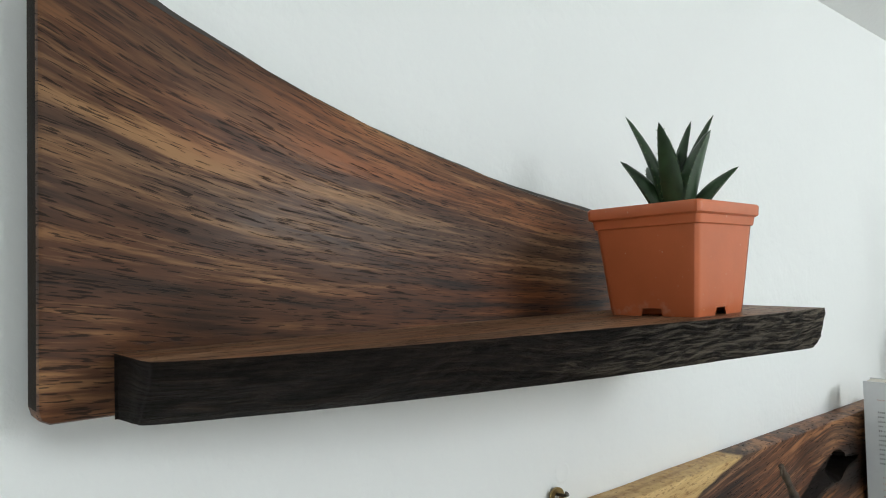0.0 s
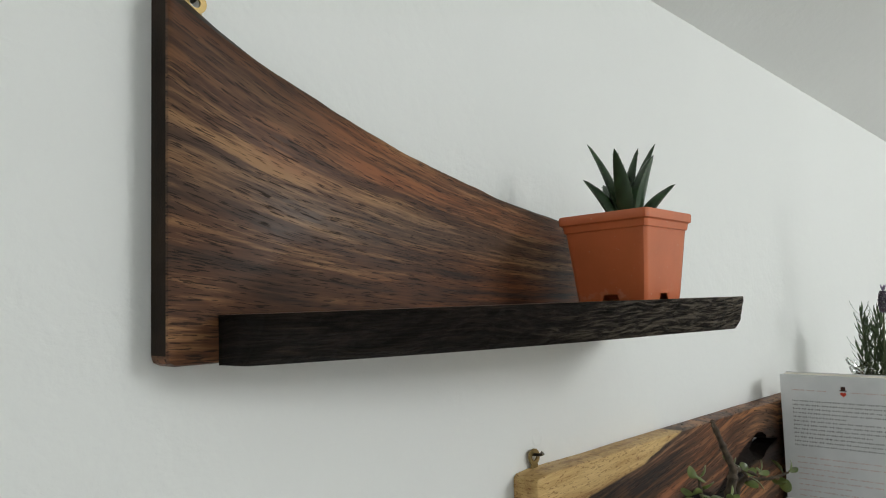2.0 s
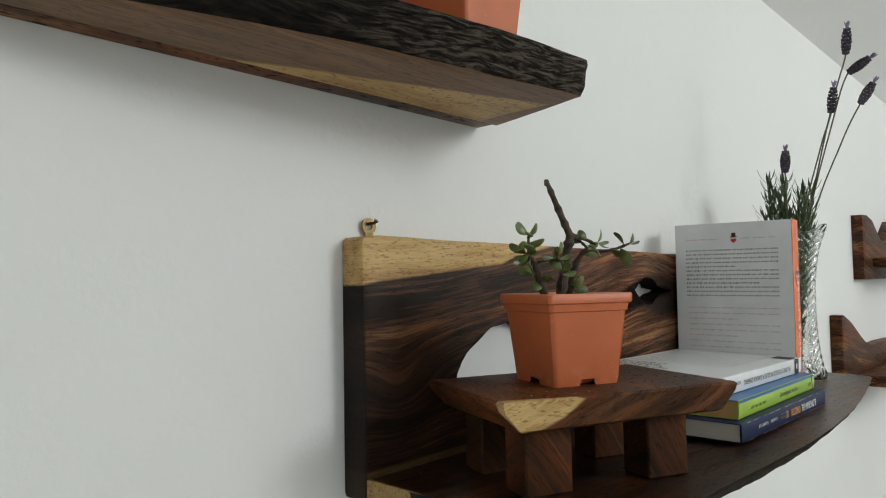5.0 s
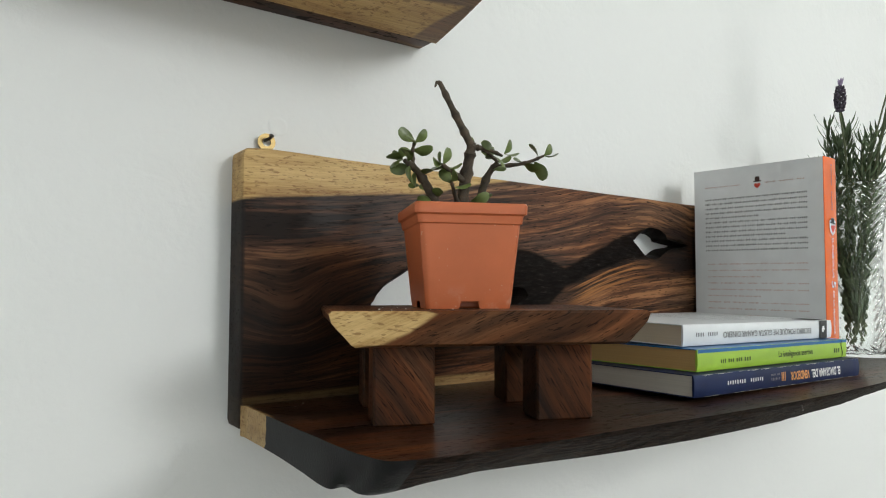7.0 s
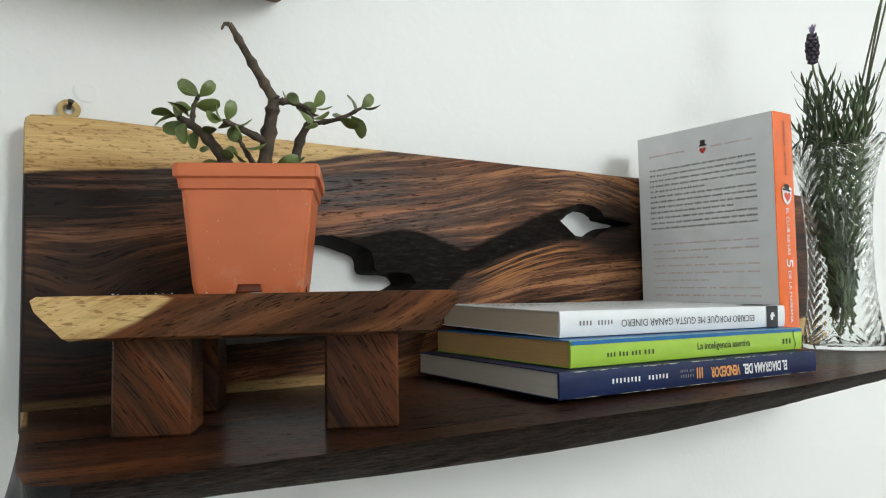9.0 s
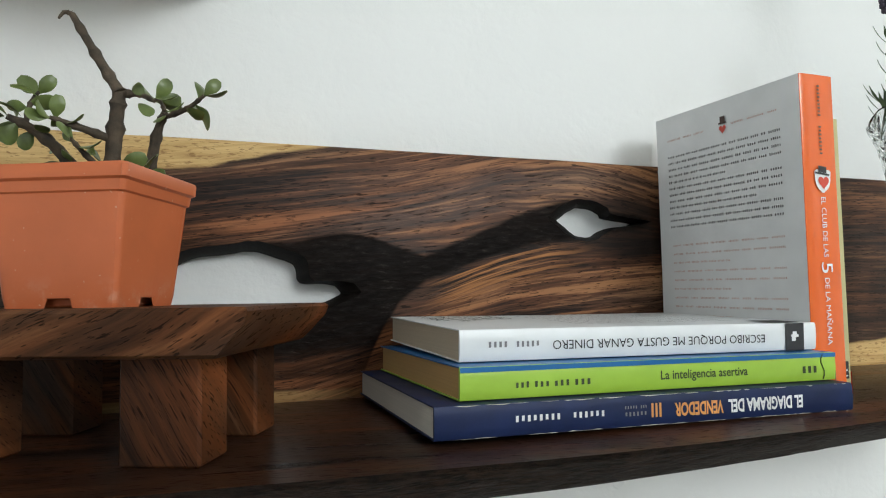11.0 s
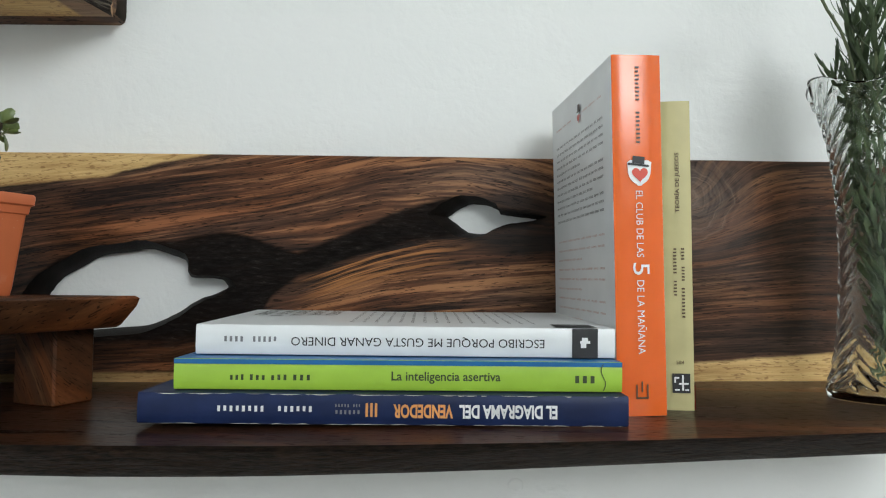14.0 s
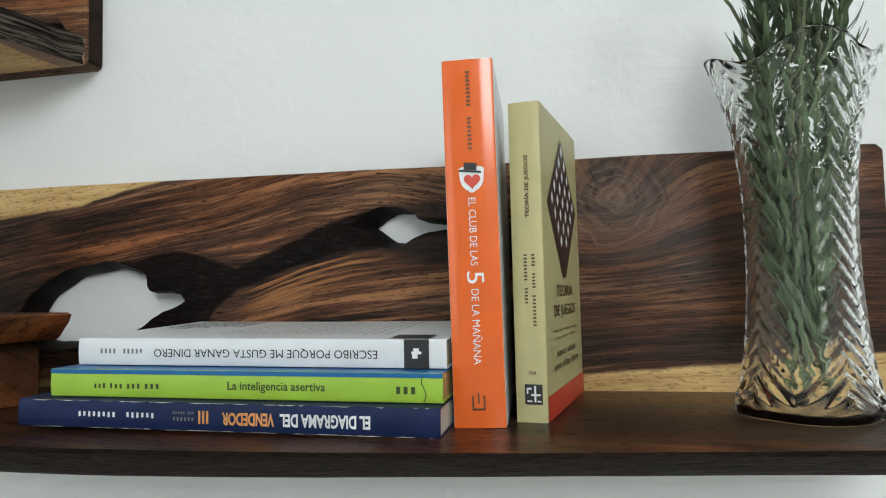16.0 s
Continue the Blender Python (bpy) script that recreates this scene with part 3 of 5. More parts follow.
def slab(bm, outer, holes, y0, y1, bevel, hole_mat=1, lift=None, side_mat=0):
    """A board in the x-z plane between y0 (front) and y1 (back), with softened edges and through holes that flare to the front. outer and hole loops counter-clockwise in (x, z); a hole: loop, centre, flare in x and z."""
    def at(loop, y):
        return [Vector((p[0], y, p[1])) for p in loop]
    rings = loft(bm, [at(offset(outer, bevel), y0), at(offset(outer, bevel * 0.3), y0 + bevel * 0.3), at(outer, y0 + bevel), at([lift(p) for p in outer] if lift else outer, y1)], caps=(False, False), mats=[0, 0, side_mat])
    front, back = [rings[0]], [rings[-1]]
    for h, (cx, cz), (fx, fz) in holes:
        def wide(k):
            return [(cx + (p[0] - cx) * (1 + (fx - 1) * k), cz + (p[1] - cz) * (1 + (fz - 1) * k)) for p in h]
        hr = loft(bm, [at(wide(1), y0), at(wide(0.8), y0 + 0.0025), at(wide(0.35), y0 + 0.009), at(h, y0 + 0.016), at(h, y1)], caps=(False, False), mats=[hole_mat] * 4)
        front.append(hr[0])
        back.append(hr[-1])
    for group in (front, back):
        verts, edges = [], []
        for ring in group:
            k, c = len(verts), len(ring)
            verts += ring
            edges += [(k + i, k + (i + 1) % c) for i in range(c)]
        flat_pts = [Vector((v.co.x, v.co.z)) for v in verts]
        pts, _, faces, origin, _, _ = geometry.delaunay_2d_cdt(flat_pts, edges, [], 0, 1e-7)
        loops = [[(v.co.x, v.co.z) for v in ring] for ring in group]
        for f in faces:
            if any(not origin[i] for i in f):
                continue
            c = sum((pts[i] for i in f), Vector((0, 0))) / len(f)
            if inside(c, loops[0]) and not any(inside(c, h) for h in loops[1:]):
                bm.faces.new([verts[origin[i][0]] for i in f])


def lettering(bm, text, m, width, height, bold=0.0):
    """Letters of the built-in font, fitted into width x height, laid in the local x-y plane of m."""
    curve = bpy.data.curves.new("letters", "FONT")
    curve.body, curve.size, curve.resolution_u, curve.offset = text, 1.0, 3, bold
    ob = bpy.data.objects.new("letters", curve)
    scene.collection.objects.link(ob)
    bpy.context.view_layer.update()
    mesh = bpy.data.meshes.new_from_object(ob.evaluated_get(bpy.context.evaluated_depsgraph_get()))
    xs = [v.co.x for v in mesh.vertices]
    ys = [v.co.y for v in mesh.vertices]
    x0, x1, y0, y1 = min(xs), max(xs), min(ys), max(ys)
    vs = [bm.verts.new(m @ Vector(((v.co.x - x0) / (x1 - x0) * width, (v.co.y - y0) / (y1 - y0) * height, 0))) for v in mesh.vertices]
    for f in mesh.polygons:
        try:
            bm.faces.new([vs[i] for i in f.vertices])
        except ValueError:
            pass
    bpy.data.objects.remove(ob)
    bpy.data.curves.remove(curve)
    bpy.data.meshes.remove(mesh)


def flat(bm, m, x0, x1, y0, y1):
    bm.faces.new([bm.verts.new(m @ Vector(p)) for p in ((x0, y0, 0), (x1, y0, 0), (x1, y1, 0), (x0, y1, 0))])


def bars(bm, m, x0, y0, width, height, words, seed=1):
    """Unreadable words as plain bars along x."""
    rng = random.Random(seed)
    lengths = [rng.uniform(0.6, 1.5) for _ in range(words)]
    gap = 0.25
    unit = width / (sum(lengths) + gap * (words - 1))
    x = x0
    for w in lengths:
        k = max(1, round(w * unit / (height * 0.85)))
        s = w * unit / k
        for i in range(k):
            flat(bm, m, x + s * (i + 0.20), x + s * (i + 0.66), y0 + height * 0.1, y0 + height * (0.9 if rng.random() < 0.6 else 0.8))
        x += (w + gap) * unit


# ---- the room ----
WALL_Y, RX0, RX1, RY0 = 0.284, -1.5, 2.95, WIN["y"]
CEIL_Z, SLOPE = 1.785, 0.42


def ceiling_at(y):
    return CEIL_Z + (WALL_Y - y) * SLOPE


def room():
    bm = bmesh.new()
    box(bm, RX0 - 0.12, RX1 + 0.12, WALL_Y, WALL_Y + 0.14, -0.02, 1.95)
    solo("wall_north", bm, M_WALL, "white plastered wall with slight unevenness", "wall", "structure")
    bm = bmesh.new()
    loft(bm, [[(x, WALL_Y + 0.1, ceiling_at(WALL_Y + 0.1)), (x, RY0 - 0.2, ceiling_at(RY0 - 0.2)), (x, RY0 - 0.2, ceiling_at(RY0 - 0.2) + 0.1), (x, WALL_Y + 0.1, ceiling_at(WALL_Y + 0.1) + 0.1)] for x in (RX0 - 0.12, RX1 + 0.12)])
    solo("ceiling", bm, M_CEIL, "white plastered sloping ceiling", "ceiling", "structure")
    # unseen floor, kept pale so that it bounces light up to the shelves
    bm = bmesh.new()
    box(bm, RX0 - 0.12, RX1 + 0.12, RY0 - 0.14, WALL_Y + 0.14, -0.1, 0.0)
    solo("floor", bm, M_FLOOR, "plain pale floor out of view that bounces light upwards", "floor", "structure")
    # unseen side walls, added to close the room for bounced light
    for name, xa, xb in (("closing_wall_west", RX0 - 0.12, RX0), ("closing_wall_east", RX1, RX1 + 0.12)):
        bm = bmesh.new()
        box(bm, xa, xb, RY0, WALL_Y, 0, 3.2)
        solo(name, bm, M_WALL, "unseen white side wall added to bounce light", "wall", "structure")
    # unseen south wall, added to hold the openings and bounce light
    bm = bmesh.new()
    a, w = FILL_WIN, WIN
    for xa, xb, za, zb in ((RX0, a["x0"], 0, 3.2), (a["x1"], w["x0"], 0, 3.2), (w["x1"], RX1, 0, 3.2), (w["x0"], w["x1"], 0, w["z0"]), (w["x0"], w["x1"], w["z1"], 3.2), (a["x0"], a["x1"], 0, a["z0"]), (a["x0"], a["x1"], a["z1"], 3.2)):
        box(bm, xa, xb, RY0 - 0.14, RY0, za, zb)
    solo("closing_wall_south", bm, M_WALL, "unseen white wall that closes the room, with window and fill openings", "wall", "structure")
    # the second frame only surrounds the added fill opening
    for k, w in enumerate((WIN, FILL_WIN)):
        win = thing("window_%d" % (k + 1), (w["x0"], RY0 - 0.1, w["z0"]), "unseen white painted window frame; the second surrounds an added fill light", "window", kind="structure")
        bm = bmesh.new()
        t = 0.045
        for xa, xb, za, zb in ((w["x0"], w["x0"] + t, w["z0"], w["z1"]), (w["x1"] - t, w["x1"], w["z0"], w["z1"]), (w["x0"] + t, w["x1"] - t, w["z0"], w["z0"] + t), (w["x0"] + t, w["x1"] - t, w["z1"] - t, w["z1"])):
            box(bm, xa, xb, RY0 - 0.11, RY0 - 0.06, za, zb, 0.004)
        part("window_frame", bm, M_FRAME, win)


room()

# ---- wall shelves ----
UP_Z, UP_T = 1.4752, 0.0236        # top of the upper shelf, thickness
LOW_Z, LOW_T = 1.1905, 0.0185


def live_shelf(name_parent, back, top_front, low_front, z_top, z_low, y_back, wood_mat, rough=0.0012, label=""):
    """A shelf board with a straight back and a rough live front edge. back: (x at the left, x at the right)."""
    n = 150
    top = spline([(x, y, 0) for x, y in top_front], n)
    low = spline([(x, y, 0) for x, y in low_front], n)
    bm = bmesh.new()
    loops = []
    steps = 7
    for k in range(steps + 1):
        f = k / steps
        z = z_low + (z_top - z_low) * f
        loop = []
        for i in range(n):
            p = low[i].lerp(top[i], f ** 0.8)
            edge = 0.0018 if k in (0, steps) else 0.0
            q = noise.noise(Vector((p.x * 45, f * 2.2, z * 60)))
            q2 = noise.noise(Vector((p.x * 190, f * 6.0, 3.1)))
            loop.append(Vector((p.x, p.y + edge + rough * (q + 0.7 * q2) * (0.4 if k in (0, steps) else 1.6) * (1 + 0.8 * max(0, (p.x - 0.25) / 0.2) * (z_top > 1.3)), z)))
        loop.append(Vector((back[1], y_back, z)))
        loop.append(Vector((back[0], y_back, z)))
        loops.append(loop)
    rings = loft(bm, loops)
    front = {v for ring in rings for v in ring[:n]}
    bm.normal_update()
    for f in bm.faces:
        c = f.calc_center_median()
        side = len(f.verts) == 4 and all(v in front for v in f.verts)
        end = c.y > 0.222 and (c.x < back[0] + 0.012 or c.x > back[1] - 0.012) and z_top < 1.3
        burnt = c.x < back[0] + 0.016 and z_top < 1.3
        # the upper shelf's left end takes the dark edge material for its shade
        stub = z_top > 1.3 and c.x < back[0] + 0.003 and abs(f.normal.z) < 0.5
        f.material_index = 1 if stub else 0 if not side or end else 2 if burnt else 1
    return part("shelf_board", bm, [wood_mat, M_BARK, M_BURN], name_parent, label, smooth=True)


def hanger(parent, x, z, tilt=0.0):
    """A brass ring plate screwed to the back of a board, hooked over a nail."""
    m = pose(x, WALL_Y - 0.003, z, 90, 0, 0) @ pose(0, 0, 0, 0, 0, tilt)
    bm = bmesh.new()
    loops = []
    n = 24
    for r, h in ((0.0062, -0.0007), (0.0062, 0.0007), (0.0030, 0.0007), (0.0030, -0.0007), (0.0062, -0.0007)):
        loops.append([m @ Vector((r * math.cos(2 * math.pi * i / n), r * 0.95 * math.sin(2 * math.pi * i / n), h)) for i in range(n)])
    loft(bm, loops, caps=(False, False))
    box(bm, -0.0038, 0.0038, -0.012, -0.005, -0.0007, 0.0007, 0.0003, m)
    h = part("hanger", bm, M_BRASS, parent, "brass ring hanger plate", True)
    bm = bmesh.new()
    tube(bm, [m @ Vector((0, 0.0015, -0.003)), m @ Vector((0.0005, 0.002, 0.006)), m @ Vector((0.0008, 0.0035, 0.0075))], [0.0011, 0.0011, 0.0018], 8)
    part("nail", bm, M_NAIL, h, "dark steel nail", True)


def upper_shelf():
    t = thing("wall_shelf", (0.25, WALL_Y, 1.452), "dark walnut wall shelf with a sweeping curved backboard and live edge", "wall shelf", "wall shelves")

    crest = spline([(0.030, 1.634, 0), (0.043, 1.6265, 0), (0.083, 1.607, 0), (0.123, 1.5925, 0), (0.155, 1.581, 0), (0.196, 1.5685, 0), (0.245, 1.557, 0), (0.290, 1.547, 0), (0.345, 1.5385, 0), (0.400, 1.531, 0), (0.460, 1.525, 0)], 160)

    def top(x):
        return float(np.interp(x, [p.x for p in crest], [p.y for p in crest]))
    x0, x1, zb = 0.043, 0.453, 1.4525
    n = 80
    outer = [(x0 + 0.004, zb), (x0 + (x1 - x0) * 0.5, zb), (x1 - 0.004, zb), (x1 - 0.001, zb + 0.002), (x1, zb + 0.006)]
    outer += [(x1 - (x1 - x0) * i / n, top(x1 - (x1 - x0) * i / n) + 0.0006 * noise.noise(Vector((i * 0.3, 0, 0)))) for i in range(n)]
    outer += [(x0 + 0.0006, top(x0) + 0.001), (x0, top(x0) - 0.003)]
    outer += [(x0, top(x0) - 0.003 - (top(x0) - zb - 0.01) * i / 10) for i in range(1, 10)] + [(x0, zb + 0.005), (x0 + 0.001, zb + 0.0015)]
    bm = bmesh.new()
    def lift(p):
        """The top edge slopes up towards the wall, most at its tall end."""
        if p[1] < top(p[0]) - 0.004:
            return p
        return (p[0], p[1] + 0.0045 + 0.0125 * math.exp(-(p[0] - x0) / 0.045) + 0.0028)
    slab(bm, outer, [], 0.265, WALL_Y - 0.0006, 0.0022, lift=lift, side_mat=1)
    for f in bm.faces:
        if f.calc_center_median().z < zb + 0.004:
            f.material_index = 0
    part("backboard", bm, [M_UP, M_EDGE], t, smooth=True)
    # the first points wrap the dark edge round the left end, standing for shade
    live_shelf(t, (0.067, 0.452), [(0.067, 0.262), (0.067, 0.245), (0.067, 0.226), (0.072, 0.219), (0.100, 0.207), (0.15, 0.194), (0.2, 0.184), (0.25, 0.176), (0.30, 0.168), (0.35, 0.161), (0.405, 0.1575), (0.424, 0.1580), (0.4265, 0.166), (0.440, 0.212), (0.4515, 0.262)],
               [(0.068, 0.262), (0.069, 0.255), (0.070, 0.248), (0.074, 0.242), (0.102, 0.231), (0.15, 0.215), (0.2, 0.2015), (0.25, 0.190), (0.30, 0.182), (0.35, 0.1755), (0.408, 0.1662), (0.426, 0.1655), (0.4285, 0.172), (0.440, 0.214), (0.4515, 0.262)],
               UP_Z, UP_Z - UP_T, 0.2645, M_UPSHELF, 0.0012)
    hanger(t, 0.0635, 1.6325)


def lower_shelf():
    t = thing("wall_shelf", (0.66, WALL_Y, 1.170), "dark walnut wall shelf with two natural holes in its backboard", "wall shelf", "wall shelves")
    x0, x1, zb = 0.302, 1.034, 1.1745
    n = 70
    outer = [(x0 + 0.004, zb), (0.66, zb), (x1 - 0.003, zb), (x1, zb + 0.003), (x1, 1.26), (x1, 1.343), (x1 - 0.004, 1.347)]
    for i in range(1, n):
        x = x1 - 0.004 - (x1 - x0 - 0.010) * i / n
        outer.append((x, 1.3475 + 0.006 * (x1 - x) / (x1 - x0) + 0.0007 * noise.noise(Vector((x * 14, 3, 0)))))
    outer += [(x0 + 0.003, 1.3525), (x0 + 0.0006, 1.3505), (x0, 1.347), (x0, 1.29), (x0, 1.23), (x0, zb + 0.005), (x0 + 0.001, zb + 0.0015)]
    # the two natural holes
    a = [(0.401, 1.243), (0.404, 1.231), (0.413, 1.2255), (0.434, 1.2255), (0.475, 1.2288), (0.487, 1.2325), (0.498, 1.238), (0.514, 1.248), (0.526, 1.252), (0.535, 1.257), (0.530, 1.262), (0.522, 1.2632),
         (0.508, 1.2635), (0.5055, 1.267), (0.5045, 1.274), (0.502, 1.2768), (0.488, 1.282), (0.477, 1.2848), (0.466, 1.2832), (0.442, 1.280), (0.427, 1.272), (0.412, 1.263), (0.403, 1.252)]
    b = [(0.6945, 1.3082), (0.703, 1.3015), (0.709, 1.2972), (0.718, 1.296), (0.726, 1.297), (0.732, 1.3012), (0.741, 1.3038), (0.754, 1.3052), (0.761, 1.3075), (0.745, 1.309), (0.734, 1.311), (0.732, 1.314), (0.726, 1.317), (0.718, 1.3182), (0.709, 1.3178), (0.701, 1.313)]
    bm = bmesh.new()
    holes = []
    for h, k, centre, flare in ((a, 90, (0.465, 1.255), (1.14, 1.18)), (b, 64, (0.746, 1.3072), (1.30, 1.35))):
        smooth_loop = spline([(*p, 0) for p in h], k, True)
        straight = []
        for i in range(k):
            u = i / k * len(h)
            q0, q1 = Vector((*h[int(u)], 0)), Vector((*h[(int(u) + 1) % len(h)], 0))
            straight.append(q0.lerp(q1, u - int(u)))
        loop = [p.lerp(q, 0.6) for p, q in zip(smooth_loop, straight)]
        holes.append(([(p.x + 0.0006 * noise.noise(p * 190), p.y + 0.0006 * noise.noise(p * 190 + Vector((9, 0, 0)))) for p in loop], centre, flare))
    slab(bm, outer, holes, 0.262, WALL_Y - 0.0006, 0.0022)
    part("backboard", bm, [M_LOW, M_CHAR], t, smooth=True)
    live_shelf(t, (0.303, 1.033), [(0.3045, 0.255), (0.304, 0.20), (0.304, 0.165), (0.304, 0.135), (0.3055, 0.108), (0.315, 0.089), (0.37, 0.080), (0.45, 0.077), (0.53, 0.073), (0.61, 0.071), (0.70, 0.074), (0.80, 0.082), (0.90, 0.095), (0.98, 0.107), (1.022, 0.118), (1.031, 0.16), (1.033, 0.255)],
               [(0.304, 0.255), (0.303, 0.20), (0.301, 0.165), (0.299, 0.130), (0.3065, 0.126), (0.313, 0.108), (0.37, 0.112), (0.45, 0.100), (0.53, 0.0925), (0.61, 0.0925), (0.70, 0.100), (0.80, 0.113), (0.90, 0.127), (0.98, 0.138), (1.018, 0.146), (1.030, 0.175), (1.032, 0.255)],
               LOW_Z, LOW_Z - LOW_T, 0.2615, M_LOWSHELF, 0.0011)
    hanger(t, 0.324, 1.3615)


def far_shelf(loc, outline, shelf_z, xa, xb, depth, label):
    t = thing("wall_shelf", loc, label, "wall shelf", "wall shelves")
    bm = bmesh.new()
    slab(bm, outline, [], 0.262, WALL_Y - 0.0006, 0.002)
    part("backboard", bm, M_FAR, t, smooth=True)
    bm = bmesh.new()
    box(bm, xa, xb, 0.262 - depth, 0.2615, shelf_z - 0.022, shelf_z, 0.003)
    part("shelf_board", bm, M_FAR, t)


upper_shelf()
lower_shelf()
far_shelf((1.9, WALL_Y, 1.31), [(1.72, 1.312), (2.10, 1.312), (2.12, 1.33), (2.12, 1.43), (2.08, 1.45), (2.04, 1.456), (1.99, 1.43), (1.95, 1.405), (1.915, 1.40), (1.87, 1.42), (1.82, 1.448), (1.77, 1.456), (1.722, 1.454)],
          1.36, 1.80, 2.12, 0.12, "small dark walnut wall shelf with a notched backboard top")
far_shelf((1.75, WALL_Y, 1.09), [(1.51, 1.095), (1.98, 1.095), (2.0, 1.11), (2.0, 1.165), (1.86, 1.168), (1.76, 1.166), (1.70, 1.178), (1.65, 1.198), (1.59, 1.225), (1.53, 1.243), (1.512, 1.242)],
          1.118, 1.60, 2.16, 0.13, "small dark walnut wall shelf with a sloping backboard")


# ---- flower pots ----
def square_loop(half, r, z, c, m, per=15):
    """A rounded square, counter-clockwise, per points a side."""
    pts = []
    for k in range(4):
        a = math.pi / 2 * k
        for i in range(per):
            s = -1 + 2 * i / per
            x, y = half, s * half
            d = abs(s) - (1 - r / half)
            if d > 0:
                x -= r * 0.6 * (d * half / r) ** 2
            pts.append(m @ Vector((x * math.cos(a) - y * math.sin(a), x * math.sin(a) + y * math.cos(a), z)))
    return pts


def pot(parent, m):
    """A square plastic pot 68 mm wide, with a stepped lip and drain notches."""
    bm = bmesh.new()
    per = 40
    prof = [(0.0255, 0.0), (0.0262, 0.0042), (0.0263, 0.0048), (0.0305, 0.0475), (0.0316, 0.0482), (0.0322, 0.0525), (0.0338, 0.0535), (0.0341, 0.0585), (0.0334, 0.0595), (0.0318, 0.0590), (0.0300, 0.047), (0.0290, 0.040)]
    loops = []
    for k, (h, z) in enumerate(prof):
        loop = square_loop(h, 0.0025, z, None, Matrix(), per)
        if k < 2:
            for i, p in enumerate(loop):
                s = -1 + 2 * (i % per) / per
                if abs(s) < 0.21:
                    p.z = max(p.z, 0.0038)
        loops.append([m @ p for p in loop])
    inner = [m @ p for p in square_loop(0.0245, 0.004, 0.0045, None, Matrix(), per)]
    loft(bm, [inner] + loops, caps=(True, False))
    box(bm, -0.019, 0.019, -0.019, 0.019, 0.0003, 0.0050, 0.0008, m)
    p = part("pot", bm, M_POT, parent, smooth=True)
    bm = bmesh.new()
    n = 22
    grid = [[None] * (n + 1) for _ in range(n + 1)]
    for i in range(n + 1):
        for j in range(n + 1):
            x, y = (-1 + 2 * i / n) * 0.0302, (-1 + 2 * j / n) * 0.0302
            grid[i][j] = bm.verts.new(m @ Vector((x, y, 0.0475 + 0.0022 * noise.noise(Vector((x * 160, y * 160, 1))))))
    for i in range(n):
        for j in range(n):
            bm.faces.new((grid[i][j], grid[i + 1][j], grid[i + 1][j + 1], grid[i][j + 1]))
    part("soil", bm, M_SOIL, parent, "dark crumbly soil", True)
    return p


def spear_leaf(parent, base, tip, bow, width, name="leaf"):
    """A thick keeled succulent leaf that tapers to a point."""
    base, tip = Vector(base), Vector(tip)
    d = (tip - base).normalized()
    out = Vector(bow)
    out = (out - d * out.dot(d)).normalized()
    side = d.cross(out).normalized()
    bm = bmesh.new()
    loops = []
    n, ring = 14, 10
    L = (tip - base).length
    for i in range(n + 1):
        f = i / n
        c = base.lerp(tip, f) + out * L * 0.05 * math.sin(math.pi * f * 0.92)
        w = width * max(0.03, (1 - f ** 3.4) ** 0.6) * (0.78 + 0.30 * math.sin(math.pi * min(f * 1.15, 1)))
        th = w * 0.42
        loop = []
        for j in range(ring):
            a = 2 * math.pi * j / ring
            dx, dy = math.cos(a), math.sin(a)
            bulge = dy * th if dy > 0 else dy * th * 0.35
            loop.append(c + side * dx * w * 0.5 + out * bulge)
        loops.append(loop)
    loft(bm, loops)
    lf = part(name, bm, M_ALOE, parent, smooth=True)
    bm = bmesh.new()
    for s in (-1, 1):
        for i in range(3, n):
            f = i / n
            c = base.lerp(tip, f) + out * L * 0.05 * math.sin(math.pi * f * 0.92)
            w = width * max(0.03, (1 - f ** 3.4) ** 0.6) * (0.78 + 0.30 * math.sin(math.pi * min(f * 1.15, 1)))
            q = c + side * s * w * 0.5
            tube(bm, [q, q + (side * s * 0.7 + d * 0.6) * 0.0009], [0.00035, 0.00005], 4)
    part("teeth", bm, M_ALOE2, lf, "pale marginal teeth")


def aloe():
    c = (0.345, 0.207, UP_Z)
    t = thing("potted_succulent", c, "spiky dark green succulent in a square terracotta plastic pot", "potted plant", "potted plants")
    pot(t, pose(*c, 0, 0, 1.5))
    b = Vector((0.3475, 0.2055, UP_Z + 0.0475))
    for dx, dy, tip, w in ((-0.002, 0.004, (0.334, 0.229, 1.589), 0.0095), (-0.003, -0.002, (0.323, 0.200, 1.579), 0.0098), (0.003, -0.001, (0.363, 0.189, 1.586), 0.0098),
                           (-0.004, 0.004, (0.338, 0.236, 1.564), 0.0120), (0.004, -0.003, (0.371, 0.180, 1.556), 0.0110), (0.0, 0.002, (0.343, 0.209, 1.577), 0.0095),
                           (0.003, 0.003, (0.358, 0.200, 1.584), 0.0090), (0.004, 0.006, (0.366, 0.236, 1.563), 0.0110), (0.001, -0.004, (0.3535, 0.186, 1.576), 0.0158)):
        q = b + Vector((dx, dy, 0))
        bow = Vector(tip) - b
        bow.z = 0
        if bow.length < 0.005:
            bow = Vector((-0.3, -1, 0))
        spear_leaf(t, q, tip, -bow, w * 1.2)


